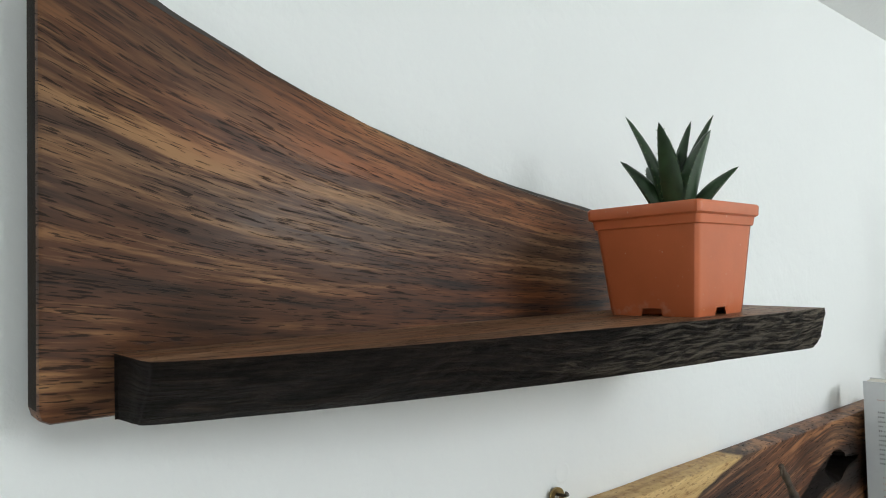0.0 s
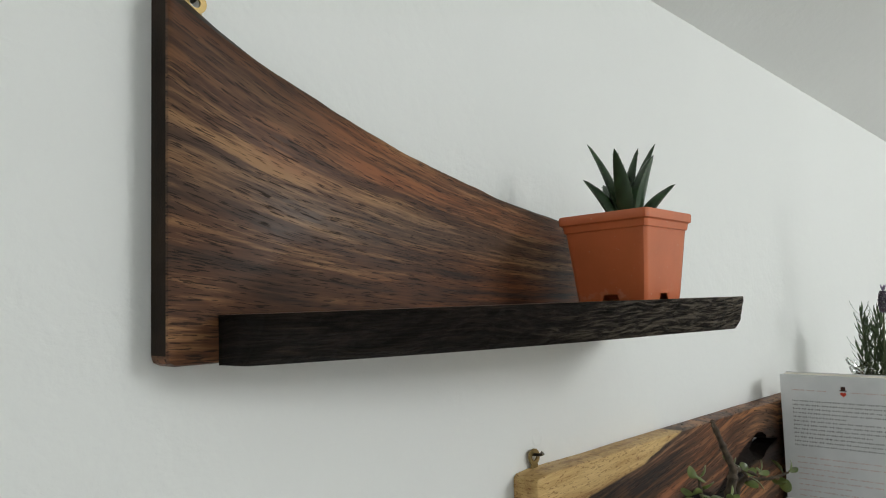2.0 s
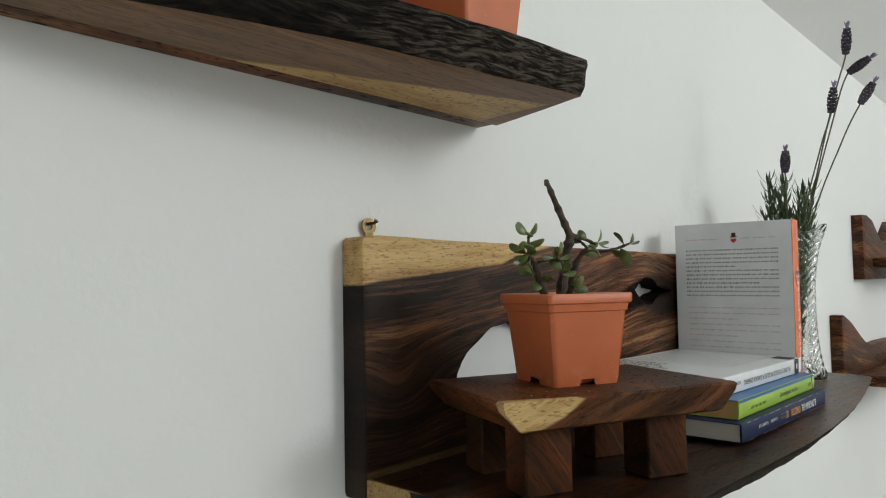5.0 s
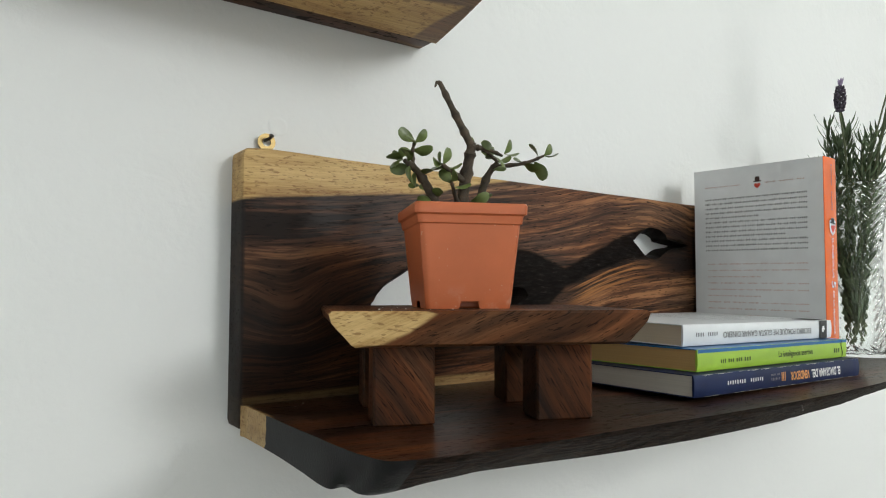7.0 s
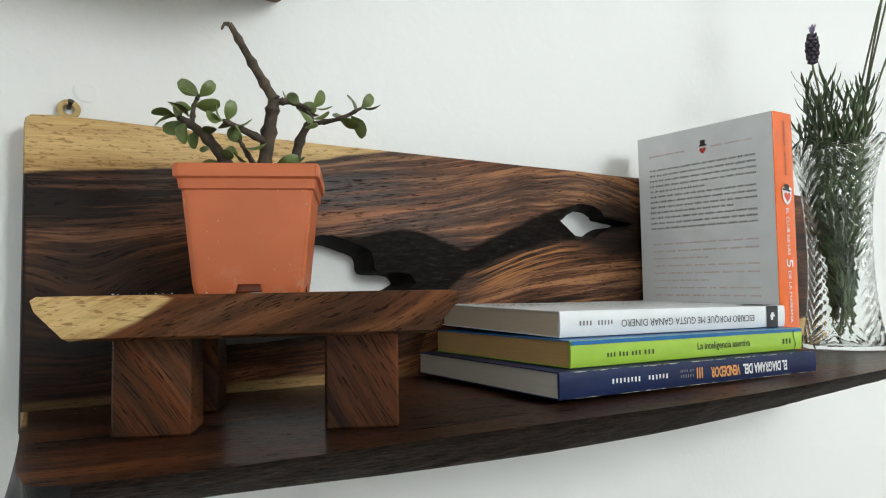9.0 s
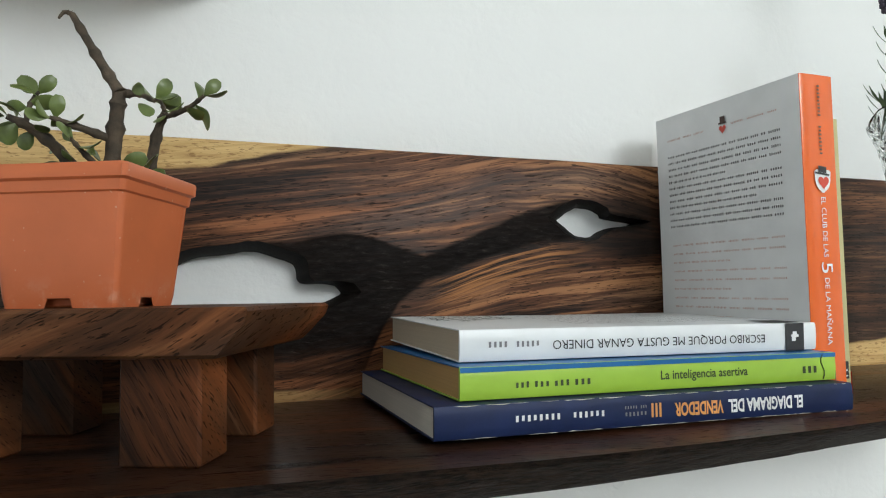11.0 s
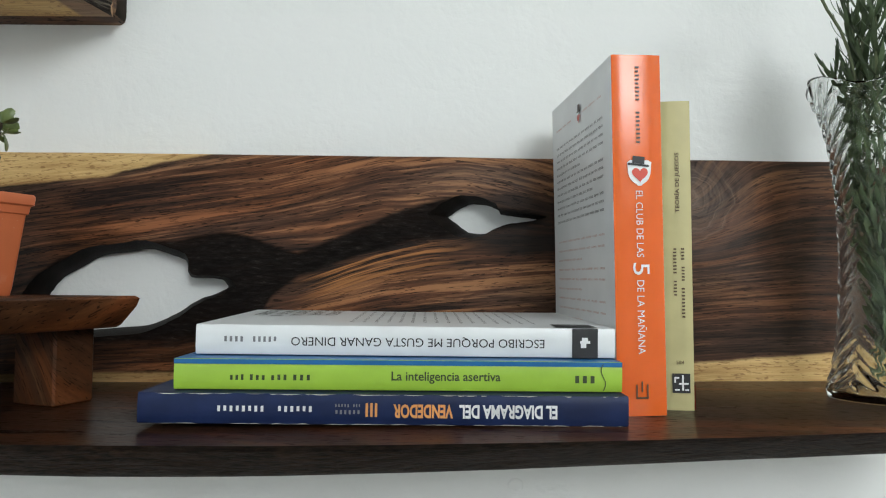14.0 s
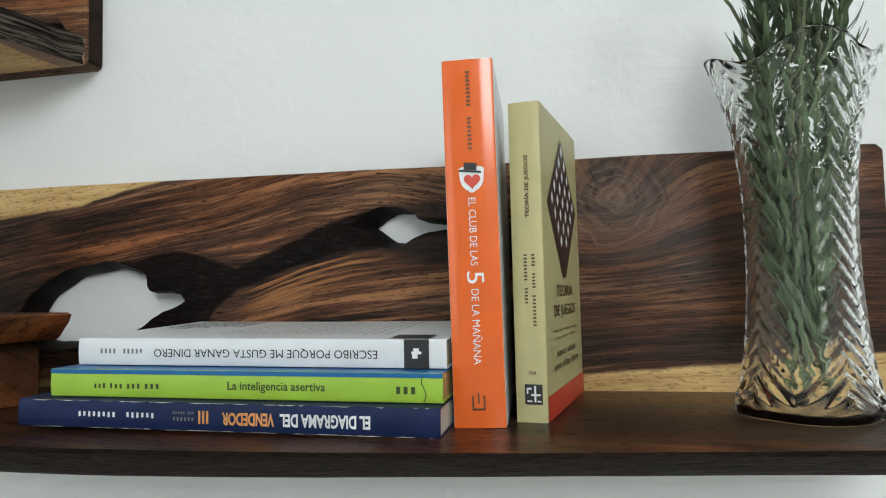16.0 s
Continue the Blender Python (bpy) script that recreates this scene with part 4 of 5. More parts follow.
def round_leaf(bm, p, d, size, roll):
    """A small plump rounded leaf."""
    d = Vector(d).normalized()
    s = d.orthogonal().normalized()
    s = Matrix.Rotation(roll, 3, d) @ s
    u = d.cross(s)
    loops = []
    for i in range(8):
        f = i / 7
        w = size * 0.31 * max(0.04, 1 - abs(2 * f ** 1.1 - 1.08) ** 2.3) ** 0.5 * (0.55 + 0.45 * min(1, f * 2.2))
        c = Vector(p) + d * size * f + u * size * 0.12 * math.sin(math.pi * f)
        loops.append([c + s * math.cos(a) * w + u * math.sin(a) * w * 0.15 for a in (2 * math.pi * j / 8 for j in range(8))])
    loft(bm, loops)


def jade():
    c = (0.4038, 0.1705, 1.252)
    turn = -23.0
    t = thing("potted_jade_plant", c, "woody small-leaved jade plant in a square terracotta plastic pot", "potted plant", "potted plants")
    pot(t, pose(*c, 0, 0, turn) @ Matrix.Diagonal((0.965, 0.965, 1, 1)))
    rng = random.Random(4)
    z0 = 1.299
    limbs = [([(0.408, 0.178, z0), (0.411, 0.173, 1.333), (0.413, 0.170, 1.351)], (0.0036, 0.0034, 0.0030)),
             ([(0.413, 0.170, 1.351), (0.403, 0.172, 1.368), (0.392, 0.174, 1.3875)], (0.0026, 0.0021, 0.0015)),
             ([(0.392, 0.174, 1.3875), (0.389, 0.173, 1.3875), (0.387, 0.172, 1.384)], (0.0012, 0.0008, 0.0005)),
             ([(0.400, 0.180, z0), (0.389, 0.180, 1.325), (0.377, 0.176, 1.338), (0.367, 0.174, 1.344)], (0.0030, 0.0028, 0.0022, 0.0014)),
             ([(0.374, 0.176, 1.341), (0.375, 0.178, 1.352), (0.378, 0.180, 1.360)], (0.0013, 0.0011, 0.0007)),
             ([(0.411, 0.174, 1.334), (0.396, 0.168, 1.339), (0.386, 0.164, 1.342)], (0.0020, 0.0016, 0.0009)),
             ([(0.408, 0.176, 1.315), (0.400, 0.170, 1.324), (0.394, 0.165, 1.332)], (0.0016, 0.0013, 0.0008)),
             ([(0.424, 0.184, z0), (0.431, 0.182, 1.336), (0.437, 0.178, 1.350)], (0.0028, 0.0024, 0.0014)),
             ([(0.436, 0.178, 1.347), (0.450, 0.172, 1.348), (0.461, 0.168, 1.353)], (0.0014, 0.0011, 0.0007)),
             ([(0.413, 0.170, 1.350), (0.422, 0.168, 1.350), (0.433, 0.166, 1.354)], (0.0019, 0.0014, 0.0008)),
             ([(0.437, 0.178, 1.350), (0.434, 0.182, 1.357), (0.430, 0.184, 1.360)], (0.0010, 0.0008, 0.0005))]
    def sink(z):
        """The side branches stay lower than the main stem."""
        return 1.299 + (z - 1.299) * 0.86

    def lean(p):
        """The branches on the far side of the trunk reach out from the wall."""
        k = max(0.0, p[0] - 0.42)
        return (p[0] - 0.25 * k, p[1] - 0.55 * k, p[2])
    limbs[9] = ([(0.413, 0.170, 1.350), (0.422, 0.168, 1.350), (0.432, 0.166, 1.3525)], limbs[9][1])
    limbs = [([lean(p if k < 3 else (p[0], p[1], sink(p[2])) if k != 9 or p[2] > 1.3505 else p) for p in pts], radii) for k, (pts, radii) in enumerate(limbs)]
    for pts, radii in limbs:
        bm = bmesh.new()
        n = 16
        line = spline(pts, n)
        rr = []
        for i in range(n):
            f = i / (n - 1) * (len(radii) - 1)
            j = min(int(f), len(radii) - 2)
            rr.append((radii[j] * (1 - f + j) + radii[j + 1] * (f - j)) * (1 + 0.34 * (i % 4 == 0) + rng.uniform(-0.06, 0.06)))
        tube(bm, line, rr, 9)
        part("branch", bm, M_TWIG, t, smooth=True)
    spots = [((0.366, 0.174, 1.344), (-1, 0, 0.1)), ((0.366, 0.174, 1.344), (-0.8, -0.4, -0.5)), ((0.368, 0.172, 1.343), (-0.5, -0.6, 0.4)), ((0.371, 0.174, 1.341), (-0.3, -0.5, -0.9)),
             ((0.374, 0.176, 1.350), (-0.9, 0.3, 0.1)), ((0.375, 0.178, 1.353), (0.9, -0.3, 0.1)), ((0.378, 0.180, 1.359), (0.6, -0.2, 0.7)), ((0.378, 0.180, 1.357), (-0.7, -0.4, 0.2)), ((0.372, 0.175, 1.345), (-0.9, -0.6, 0.4)),
             ((0.386, 0.164, 1.342), (-0.8, -0.4, 0.1)), ((0.388, 0.165, 1.342), (0.2, -0.3, 1)), ((0.392, 0.166, 1.340), (0.9, -0.5, 0.4)), ((0.386, 0.164, 1.341), (-0.5, -0.6, 0.8)),
             ((0.394, 0.165, 1.331), (-0.3, -0.7, 0.4)), ((0.397, 0.167, 1.328), (0.9, -0.4, 0.2)), ((0.390, 0.181, 1.321), (-1, -0.3, -0.3)), ((0.389, 0.180, 1.322), (0.2, -0.8, 0.3)),
             ((0.380, 0.178, 1.335), (0.2, -1, 0.3)), ((0.377, 0.176, 1.338), (-0.4, -0.3, -1)), ((0.461, 0.168, 1.353), (0.6, 0, 0.7)), ((0.461, 0.168, 1.353), (0.9, -0.2, 0.2)), ((0.456, 0.170, 1.349), (0.5, -0.3, -1)),
             ((0.450, 0.172, 1.348), (0.7, -0.6, -0.3)), ((0.437, 0.178, 1.350), (0.6, -0.2, 0.3)), ((0.433, 0.166, 1.354), (0.5, 0, 0.8)), ((0.433, 0.166, 1.354), (0.9, -0.3, 0.1)), ((0.426, 0.167, 1.352), (0.1, -0.6, -0.5)),
             ((0.430, 0.184, 1.360), (-0.6, 0, 0.6)), ((0.430, 0.184, 1.359), (0.9, 0.1, 0.1)), ((0.425, 0.178, 1.312), (0.9, -0.5, 0.4)), ((0.425, 0.176, 1.312), (-0.3, -0.9, 0.2)), ((0.426, 0.180, 1.316), (0.5, -0.6, 0.9)),
             ((0.414, 0.172, 1.320), (0.8, -0.3, 0.3)), ((0.416, 0.172, 1.312), (0.7, -0.6, 0.1)), ((0.404, 0.190, 1.325), (-0.4, 0.6, 0.6)), ((0.400, 0.192, 1.330), (-0.5, 0.8, 0.3)), ((0.370, 0.180, 1.348), (-0.3, 0.9, 0.3)), ((0.452, 0.175, 1.350), (0.2, 0.9, 0.4)), ((0.384, 0.184, 1.330), (-0.3, 0.9, 0.2))]
    spots = [(lean((p[0], p[1], sink(p[2]))), d) for p, d in spots]
    for pts, radii in limbs[3:]:
        a, b = Vector(pts[-2]), Vector(pts[-1])
        for k in range(1):
            spots.append((tuple(a.lerp(b, rng.uniform(0.3, 1.0))), (rng.uniform(-1, 1), rng.uniform(-1, 0.6), rng.uniform(-0.2, 0.9))))
    for p, d in spots:
        bm = bmesh.new()
        round_leaf(bm, p, d, rng.uniform(0.0084, 0.0130), rng.uniform(0, 3.1))
        part("leaf", bm, M_JADE, t, smooth=True)


# ---- the little stand ----
def stand():
    t = thing("plant_stand", (0.41, 0.15, LOW_Z), "low four-legged walnut stand with a slab top and pale corner", "stand")
    turn = -23.3
    m = pose(0.3073, 0.1484, 0, 0, 0, turn)
    L, D = 0.1735, 0.1115
    zt, zb = 1.252, 1.2335
    bm = bmesh.new()
    n = 14

    def loop(z, in_x, in_y, e):
        w = Vector((0, 0, z))
        x0, x1, y0, y1 = in_x, L - in_x, in_y, D - in_y
        pts = []
        for (ax, ay), (bx, by) in (((x0, y0), (x1, y0)), ((x1, y0), (x1, y1)), ((x1, y1), (x0, y1)), ((x0, y1), (x0, y0))):
            for i in range(n):
                f = i / n
                x, y = ax + (bx - ax) * f, ay + (by - ay) * f
                k = 0.0009 * noise.noise(Vector((x * 60, y * 60, z * 40)))
                pts.append(m @ Vector((x + k, y + k, z)))
        return pts
    loft(bm, [loop(zb, 0.0135, 0.004, 0), loop(zb + 0.0015, 0.0115, 0.002, 0), loop(zt - 0.006, 0.0015, 0.0005, 0), loop(zt - 0.0015, 0, 0, 0), loop(zt, 0.0015, 0.0015, 0)])
    part("stand_top", bm, M_STAND, t, "slab with a pale sapwood corner", True)
    for x, y in ((0.0245, 0.0195), (0.115, 0.0195), (0.0245, 0.078), (0.115, 0.078)):
        bm = bmesh.new()
        box(bm, x, x + 0.0330, y, y + 0.026, LOW_Z, zb + 0.0002, 0.0012, m)
        part("leg", bm, M_LEG, t)


aloe()
jade()
stand()


# ---- books ----
def book(name, m, length, depth, thick, spine, front, back, pages, label, inset=0.0025, group="books"):
    """A paperback in its own axes: x along the spine, y from spine to fore-edge, z through the thickness. m places it."""
    o = m @ Vector((0, 0, 0))
    t = thing(name, o, label, "book", group)
    c = 0.0006
    bm = bmesh.new()
    box(bm, inset * 0.4, length - inset * 0.4, 0.0012, depth - inset * 0.5, c, thick - c, 0.0, m)
    part("page_block", bm, pages, t, "paper page block")
    for nm, mat, z0, z1 in (("back_cover", back, 0, c), ("front_cover", front, thick - c, thick)):
        bm = bmesh.new()
        loft(bm, [[m @ Vector((x, y, z + (0.0004 * math.sin(x * 40) if y > depth * 0.5 else 0))) for x, y in ((0, 0.0008), (length * 0.5, 0.0008), (length, 0.0008), (length, depth * 0.5), (length, depth), (length * 0.5, depth), (0, depth), (0, depth * 0.5))] for z in (z0, z1)])
        part(nm, bm, mat, t)
    bm = bmesh.new()
    prof = [(0.0012, 0.0), (0.0004, 0.0002), (0.0, 0.0012), (-0.0003, thick * 0.3), (-0.0004, thick * 0.5), (-0.0003, thick * 0.7), (0.0, thick - 0.0012), (0.0004, thick - 0.0002), (0.0012, thick), (0.0014, thick * 0.5)]
    n = 12
    loft(bm, [[m @ Vector((length * i / n, y, z)) for y, z in prof] for i in range(n + 1)])
    s = part("spine", bm, spine, t, smooth=True)
    return t, s


def mark(parent, name, mat, build, label=""):
    bm = bmesh.new()
    build(bm)
    for f in bm.faces:
        f.normal_update()
    ob = part(name, bm, mat, parent, label)
    if name.endswith("print"):
        tagged(ob, kind="stuff")


def lying_books():
    lift = 0.0006
    # navy book, spine lettering upside down
    tip = 0.7            # the stack leans a little, its spine heads higher
    z = LOW_Z + 0.0029
    L, T = 0.2335, 0.0144
    m = pose(0.5435, 0.1066, z, 0, tip, 0.5)
    t, s = book("book", m, L, 0.150, T, M_NAVY, M_NAVY, M_NAVY, M_PAGE2, "worn navy paperback lying flat on the shelf")
    up = m @ pose(L, -lift, T, 90, 0, 0) @ pose(0, 0, 0, 0, 0, 180)     # x to the left, y down: upside-down text on the spine
    mark(s, "title_lettering", M_INKW, lambda bm: [lettering(bm, "EL DIAGRAMA DEL", up @ pose(0.0345, 0.0044, 0), 0.047, 0.0066, 0.035)])
    mark(s, "title_word", M_INKO, lambda bm: [lettering(bm, "VENDEDOR", up @ pose(0.0845, 0.0044, 0), 0.0285, 0.0066, 0.035)])
    mark(s, "publisher_mark", M_INKO, lambda bm: [flat(bm, up, 0.1205 + a, 0.1205 + a + 0.0012, 0.004, 0.0105) for a in (0, 0.0022, 0.0044)])
    mark(s, "small_print", M_INKG, lambda bm: [bars(bm, up, 0.1285, 0.0072, 0.0125, 0.0024, 1), bars(bm, up, 0.1285, 0.0044, 0.0125, 0.0018, 2)])
    mark(s, "name_print", M_INKW, lambda bm: [bars(bm, up, 0.151, 0.0054, 0.046, 0.0034, 2, 3)])
    rng = random.Random(31)

    def scuffs(bm):
        """Short ragged chips along both long edges of the spine."""
        for y0, s, n in ((0.0001, 1, 34), (T - 0.0002, -1, 46)):
            for _ in range(n):
                a, b, h = rng.uniform(0.002, L - 0.016), rng.uniform(0.002, 0.013), rng.uniform(0.00012, 0.00050)
                bm.faces.new([bm.verts.new(up @ Vector(p)) for p in ((a, y0, 0), (a + b * 0.3, y0 + s * h * 0.8, 0), (a + b * 0.6, y0 + s * h, 0), (a + b, y0, 0))])
    mark(s, "worn_edge", M_PAGE2, scuffs, "scuffed white edge")
    z += T + 0.0004
    # green book with a blue front
    L, T = 0.2190, 0.0149
    m = pose(0.5577, 0.1135, z, 0, tip, 1.2)
    t, s = book("book", m, L, 0.140, T, M_GREEN, M_BLUE, M_GREEN, M_PAGE3, "green paperback with a blue cover lying flat")
    f = m @ pose(0, -lift, 0, 90, 0, 0)
    mark(s, "title_lettering", M_INKD, lambda bm: [lettering(bm, "La inteligencia asertiva", f @ pose(0.105, 0.0036, 0), 0.0535, 0.0058, 0.014)])
    mark(s, "name_print", M_INKD, lambda bm: [bars(bm, f, 0.0265, 0.0044, 0.040, 0.0034, 4, 5)])
    mark(s, "publisher_mark", M_INKD, lambda bm: [flat(bm, f, 0.1955 + a, 0.1955 + a + 0.0020, 0.0044, 0.0080) for a in (0, 0.0038, 0.0076)])
    mark(s, "cover_wrap", M_BLUE, lambda bm: [flat(bm, f, 0.0, L, 0.0124, T - 0.0002)], "blue cover folded over the spine")
    mark(s, "ornament", M_INKD, lambda bm: [tube(bm, [f @ Vector((0.2095 + 0.0012 * math.sin(k * 1.05), 0.0008 + 0.0022 * k, 0)) for k in range(7)], 0.00028, 4)])
    z += T + 0.0005
    # white book on top
    L, T = 0.2135, 0.0150
    m = pose(0.5630, 0.1280, z, 1.2, tip, 0.5)
    t, s = book("book", m, L, 0.128, T, M_WHITE, M_WHITE, M_WHITE, M_PAGE, "white paperback with black lettering lying on other books")
    up = m @ pose(L, -lift, T, 90, 0, 0) @ pose(0, 0, 0, 0, 0, 180)
    mark(s, "title_lettering", M_INK, lambda bm: [lettering(bm, "ESCRIBO PORQUE ME GUSTA GANAR DINERO", up @ pose(0.0365, 0.0050, 0), 0.1290, 0.0052)])
    mark(s, "name_print", M_INKG, lambda bm: [bars(bm, up, 0.1725, 0.0054, 0.0275, 0.0034, 2, 7)])
    mark(s, "black_label", M_INK, lambda bm: [flat(bm, up, 0.0090, 0.0222, 0.0, T)], "black publisher block")
    mark(s, "publisher_mark", M_INKW, lambda bm: [flat(bm, up @ pose(0, 0, 0.0002), 0.0130, 0.0182, 0.0062, 0.0076), flat(bm, up @ pose(0, 0, 0.0002), 0.0142, 0.0172, 0.0046, 0.0062), flat(bm, up @ pose(0, 0, 0.0002), 0.0150, 0.0178, 0.0076, 0.0098)])
    top = m @ pose(0, 0, T + 0.0005)
    cover = [c for c in t.children if c.name.startswith("front_cover")][0]
    mark(cover, "black_label", M_INK, lambda bm: [flat(bm, top, L - 0.030, L - 0.009, 0.0015, 0.020)])
    mark(cover, "title_lettering", M_INK, lambda bm: [lettering(bm, w, top @ pose(0.012 + 0.0105 * k, 0.118, 0, 0, 0, -90), 0.052 + 0.008 * (k == 1), 0.0075) for k, w in enumerate(("ESCRIBO", "PORQUE ME", "GUSTA"))] + [lettering(bm, w, top @ pose(0.0435 + 0.0105 * k, 0.118, 0, 0, 0, -90), 0.045, 0.0075) for k, w in enumerate(("GANAR", "DINERO"))])
    mark(cover, "grey_print", M_INKG, lambda bm: [bars(bm, top @ pose(0, 0, 0, 0, 0, -90), -0.118, 0.075 + 0.0066 * k, 0.098, 0.0022, 9, k) for k in range(16)], "small grey print")


def standing_books():
    lift = 0.0006
    # orange book, standing on its foot: x up along the spine
    H, D, T = 0.190, 0.124, 0.0268
    base = pose(0.8055, 0.1360, LOW_Z + 0.0003, 0.6, -0.6, 4.0)
    m = base @ Matrix(((0, 0, -1, 0), (0, 1, 0, 0), (1, 0, 0, 0), (0, 0, 0, 1)))
    t, s = book("book", m, H, D, T, M_ORANGE, M_WHITE, M_BACKW, M_PAGE2, "thick orange paperback standing upright on its foot")
    t.location = base.translation
    back = [c for c in t.children if c.name.startswith("front_cover")][0]
    f = base @ pose(-T, -lift - 0.0004, 0, 90, 0, 0)                 # x to the right, y up on the spine
    down = f @ pose(0, 0, 0, 0, 0, -90)                     # text that reads downwards
    mark(s, "title_lettering", M_INKW, lambda bm: [lettering(bm, "EL CLUB DE LAS", down @ pose(-0.1175, 0.0116, 0), 0.0350, 0.0038), lettering(bm, "DE LA MAÑANA", down @ pose(-0.0705, 0.0114, 0), 0.0385, 0.0048)])
    mark(s, "title_number", M_INKW, lambda bm: [lettering(bm, "5", down @ pose(-0.0795, 0.0094, 0), 0.0062, 0.0088)])
    mark(s, "name_print", M_INKB, lambda bm: [bars(bm, down, -0.184, 0.0122, 0.042, 0.0026, 2, 9)])

    def emblem(bm):
        n = 20
        c = f @ pose(0.0138, 0.1285, 0)
        low = [(0.0062 * math.cos(a), 0.0078 * math.sin(a) * (1.08 if abs(math.cos(a)) < 0.3 else 1)) for a in (math.pi + math.pi * i / n for i in range(n + 1))]
        crown = [(0.0066, 0.0040), (0.0048, 0.0052), (0.0030, 0.0050), (0.0012, 0.0062), (-0.0012, 0.0062), (-0.0030, 0.0050), (-0.0048, 0.0052), (-0.0066, 0.0040)]
        bm.faces.new([bm.verts.new(c @ Vector((x, y, 0))) for x, y in low + crown])
    mark(s, "emblem", M_INKW, emblem, "white shield emblem")

    def heart(bm):
        n = 28
        c = f @ pose(0.0140, 0.1262, 0.0003)
        pts = []
        for i in range(n):
            a = 2 * math.pi * i / n
            pts.append(bm.verts.new(c @ Vector((0.00027 * 16 * math.sin(a) ** 3, 0.00027 * (13 * math.cos(a) - 5 * math.cos(2 * a) - 2 * math.cos(3 * a) - math.cos(4 * a)), 0))))
        bm.faces.new(pts)
    mark(s, "heart", M_RED, heart, "red heart")
    mark(s, "emblem_top", M_INK, lambda bm: [flat(bm, f @ pose(0.0128, 0.1318, 0.0004, 0, 0, -6), -0.0030, 0.0036, 0, 0.0038), flat(bm, f @ pose(0.0128, 0.1306, 0.0004, 0, 0, -6), -0.0055, 0.0060, 0, 0.0011)], "black hat shape")
    mark(s, "publisher_mark", M_INKB, lambda bm: [flat(bm, f, 0.0098, 0.0164, 0.0090, 0.0100), flat(bm, f, 0.0098, 0.0106, 0.0090, 0.0165), flat(bm, f, 0.0156, 0.0164, 0.0090, 0.0165), flat(bm, f, 0.0127, 0.0135, 0.0125, 0.0180)])
    b = base @ Matrix(((0, 0, -1, -T - 0.0006), (-1, 0, 0, D), (0, 1, 0, 0), (0, 0, 0, 1)))

    def blurb(bm):
        for k in range(12):
            w = D - 0.026 if k not in (4, 8) else (D - 0.026) * (0.55 if k == 4 else 0.8)
            bars(bm, b, 0.012, 0.159 - 0.0046 * k, w, 0.0019, 12, 40 + k)
    mark(back, "grey_print", M_INKL, blurb, "lines of small grey print")

    def blurb2(bm):
        bars(bm, b, 0.012, 0.1715, 0.036, 0.0015, 3, 70)
        bars(bm, b, 0.072, 0.1715, 0.036, 0.0015, 3, 71)
        for k in range(10):
            bars(bm, b, 0.014, 0.095 - 0.0062 * k, (D - 0.028) * (0.55 if k % 3 == 2 else 1), 0.0015, 8, 80 + k)
    mark(back, "pink_print", M_INKP, blurb2, "lines of small pink print")
    mark(back, "emblem", M_DKBR, lambda bm: [flat(bm, b @ pose(0.0650, 0.1745, 0.0001), -0.0022, 0.0022, 0, 0.004), flat(bm, b @ pose(0.0650, 0.1735, 0.0001), -0.0036, 0.0036, 0, 0.001)], "small dark hat shape")
    mark(back, "heart", M_RED, lambda bm: [bm.faces.new([bm.verts.new(b @ pose(0.0650, 0.1700, 0.0002) @ Vector((0.0030 * math.sin(a) ** 3, 0.00019 * (13 * math.cos(a) - 5 * math.cos(2 * a) - 2 * math.cos(3 * a) - math.cos(4 * a)), 0))) for a in (2 * math.pi * i / 24 for i in range(24))])], "small red heart")
    # olive book
    H, D, T = 0.1705, 0.110, 0.0170
    base = pose(0.8255, 0.1505, LOW_Z, 0, 0, -9.0)
    m = base @ Matrix(((0, 0, -1, 0), (0, 1, 0, 0), (1, 0, 0, 0), (0, 0, 0, 1)))
    t, s = book("book", m, H, D, T, M_OLIVE, M_OLIVE, M_OLIVE, M_PAGE, "slim olive yellow paperback standing upright beside another book")
    t.location = base.translation
    f = base @ pose(-T, -lift - 0.0004, 0, 90, 0, 0)
    up = f @ pose(0, 0, 0, 0, 0, 90)
    mark(s, "title_lettering", M_INKB, lambda bm: [lettering(bm, "TEORÍA DE JUEGOS", up @ pose(0.1080, -0.0110, 0), 0.0335, 0.0033, 0.018)])
    mark(s, "name_print", M_INKB, lambda bm: [bars(bm, up, 0.062, -0.0086, 0.0270, 0.0022, 2, 21), bars(bm, up, 0.050, -0.0128, 0.0390, 0.0022, 3, 22)])
    mark(s, "series_number", M_INKB, lambda bm: [lettering(bm, "584", f @ pose(0.0075, 0.0250, 0), 0.0040, 0.0020)])
    mark(s, "black_label", M_INK, lambda bm: [flat(bm, f, 0.0052, 0.0146, 0.0095, 0.0200)], "black publisher block")
    mark(s, "publisher_mark", M_INKW, lambda bm: [flat(bm, f @ pose(0, 0, 0.0002), *q) for q in ((0.0062, 0.0088, 0.0172, 0.0182), (0.0062, 0.0070, 0.0150, 0.0172), (0.0102, 0.0112, 0.0108, 0.0192), (0.0086, 0.0136, 0.0140, 0.0150), (0.0118, 0.0138, 0.0108, 0.0116), (0.0064, 0.0090, 0.0108, 0.0116))])
    cover = [c for c in t.children if c.name.startswith("back_cover")][0]
    g = base @ Matrix(((0, 0, 1, 0.0005), (1, 0, 0, 0), (0, 1, 0, 0), (0, 0, 0, 1)))      # front face: x from spine to fore-edge, y up
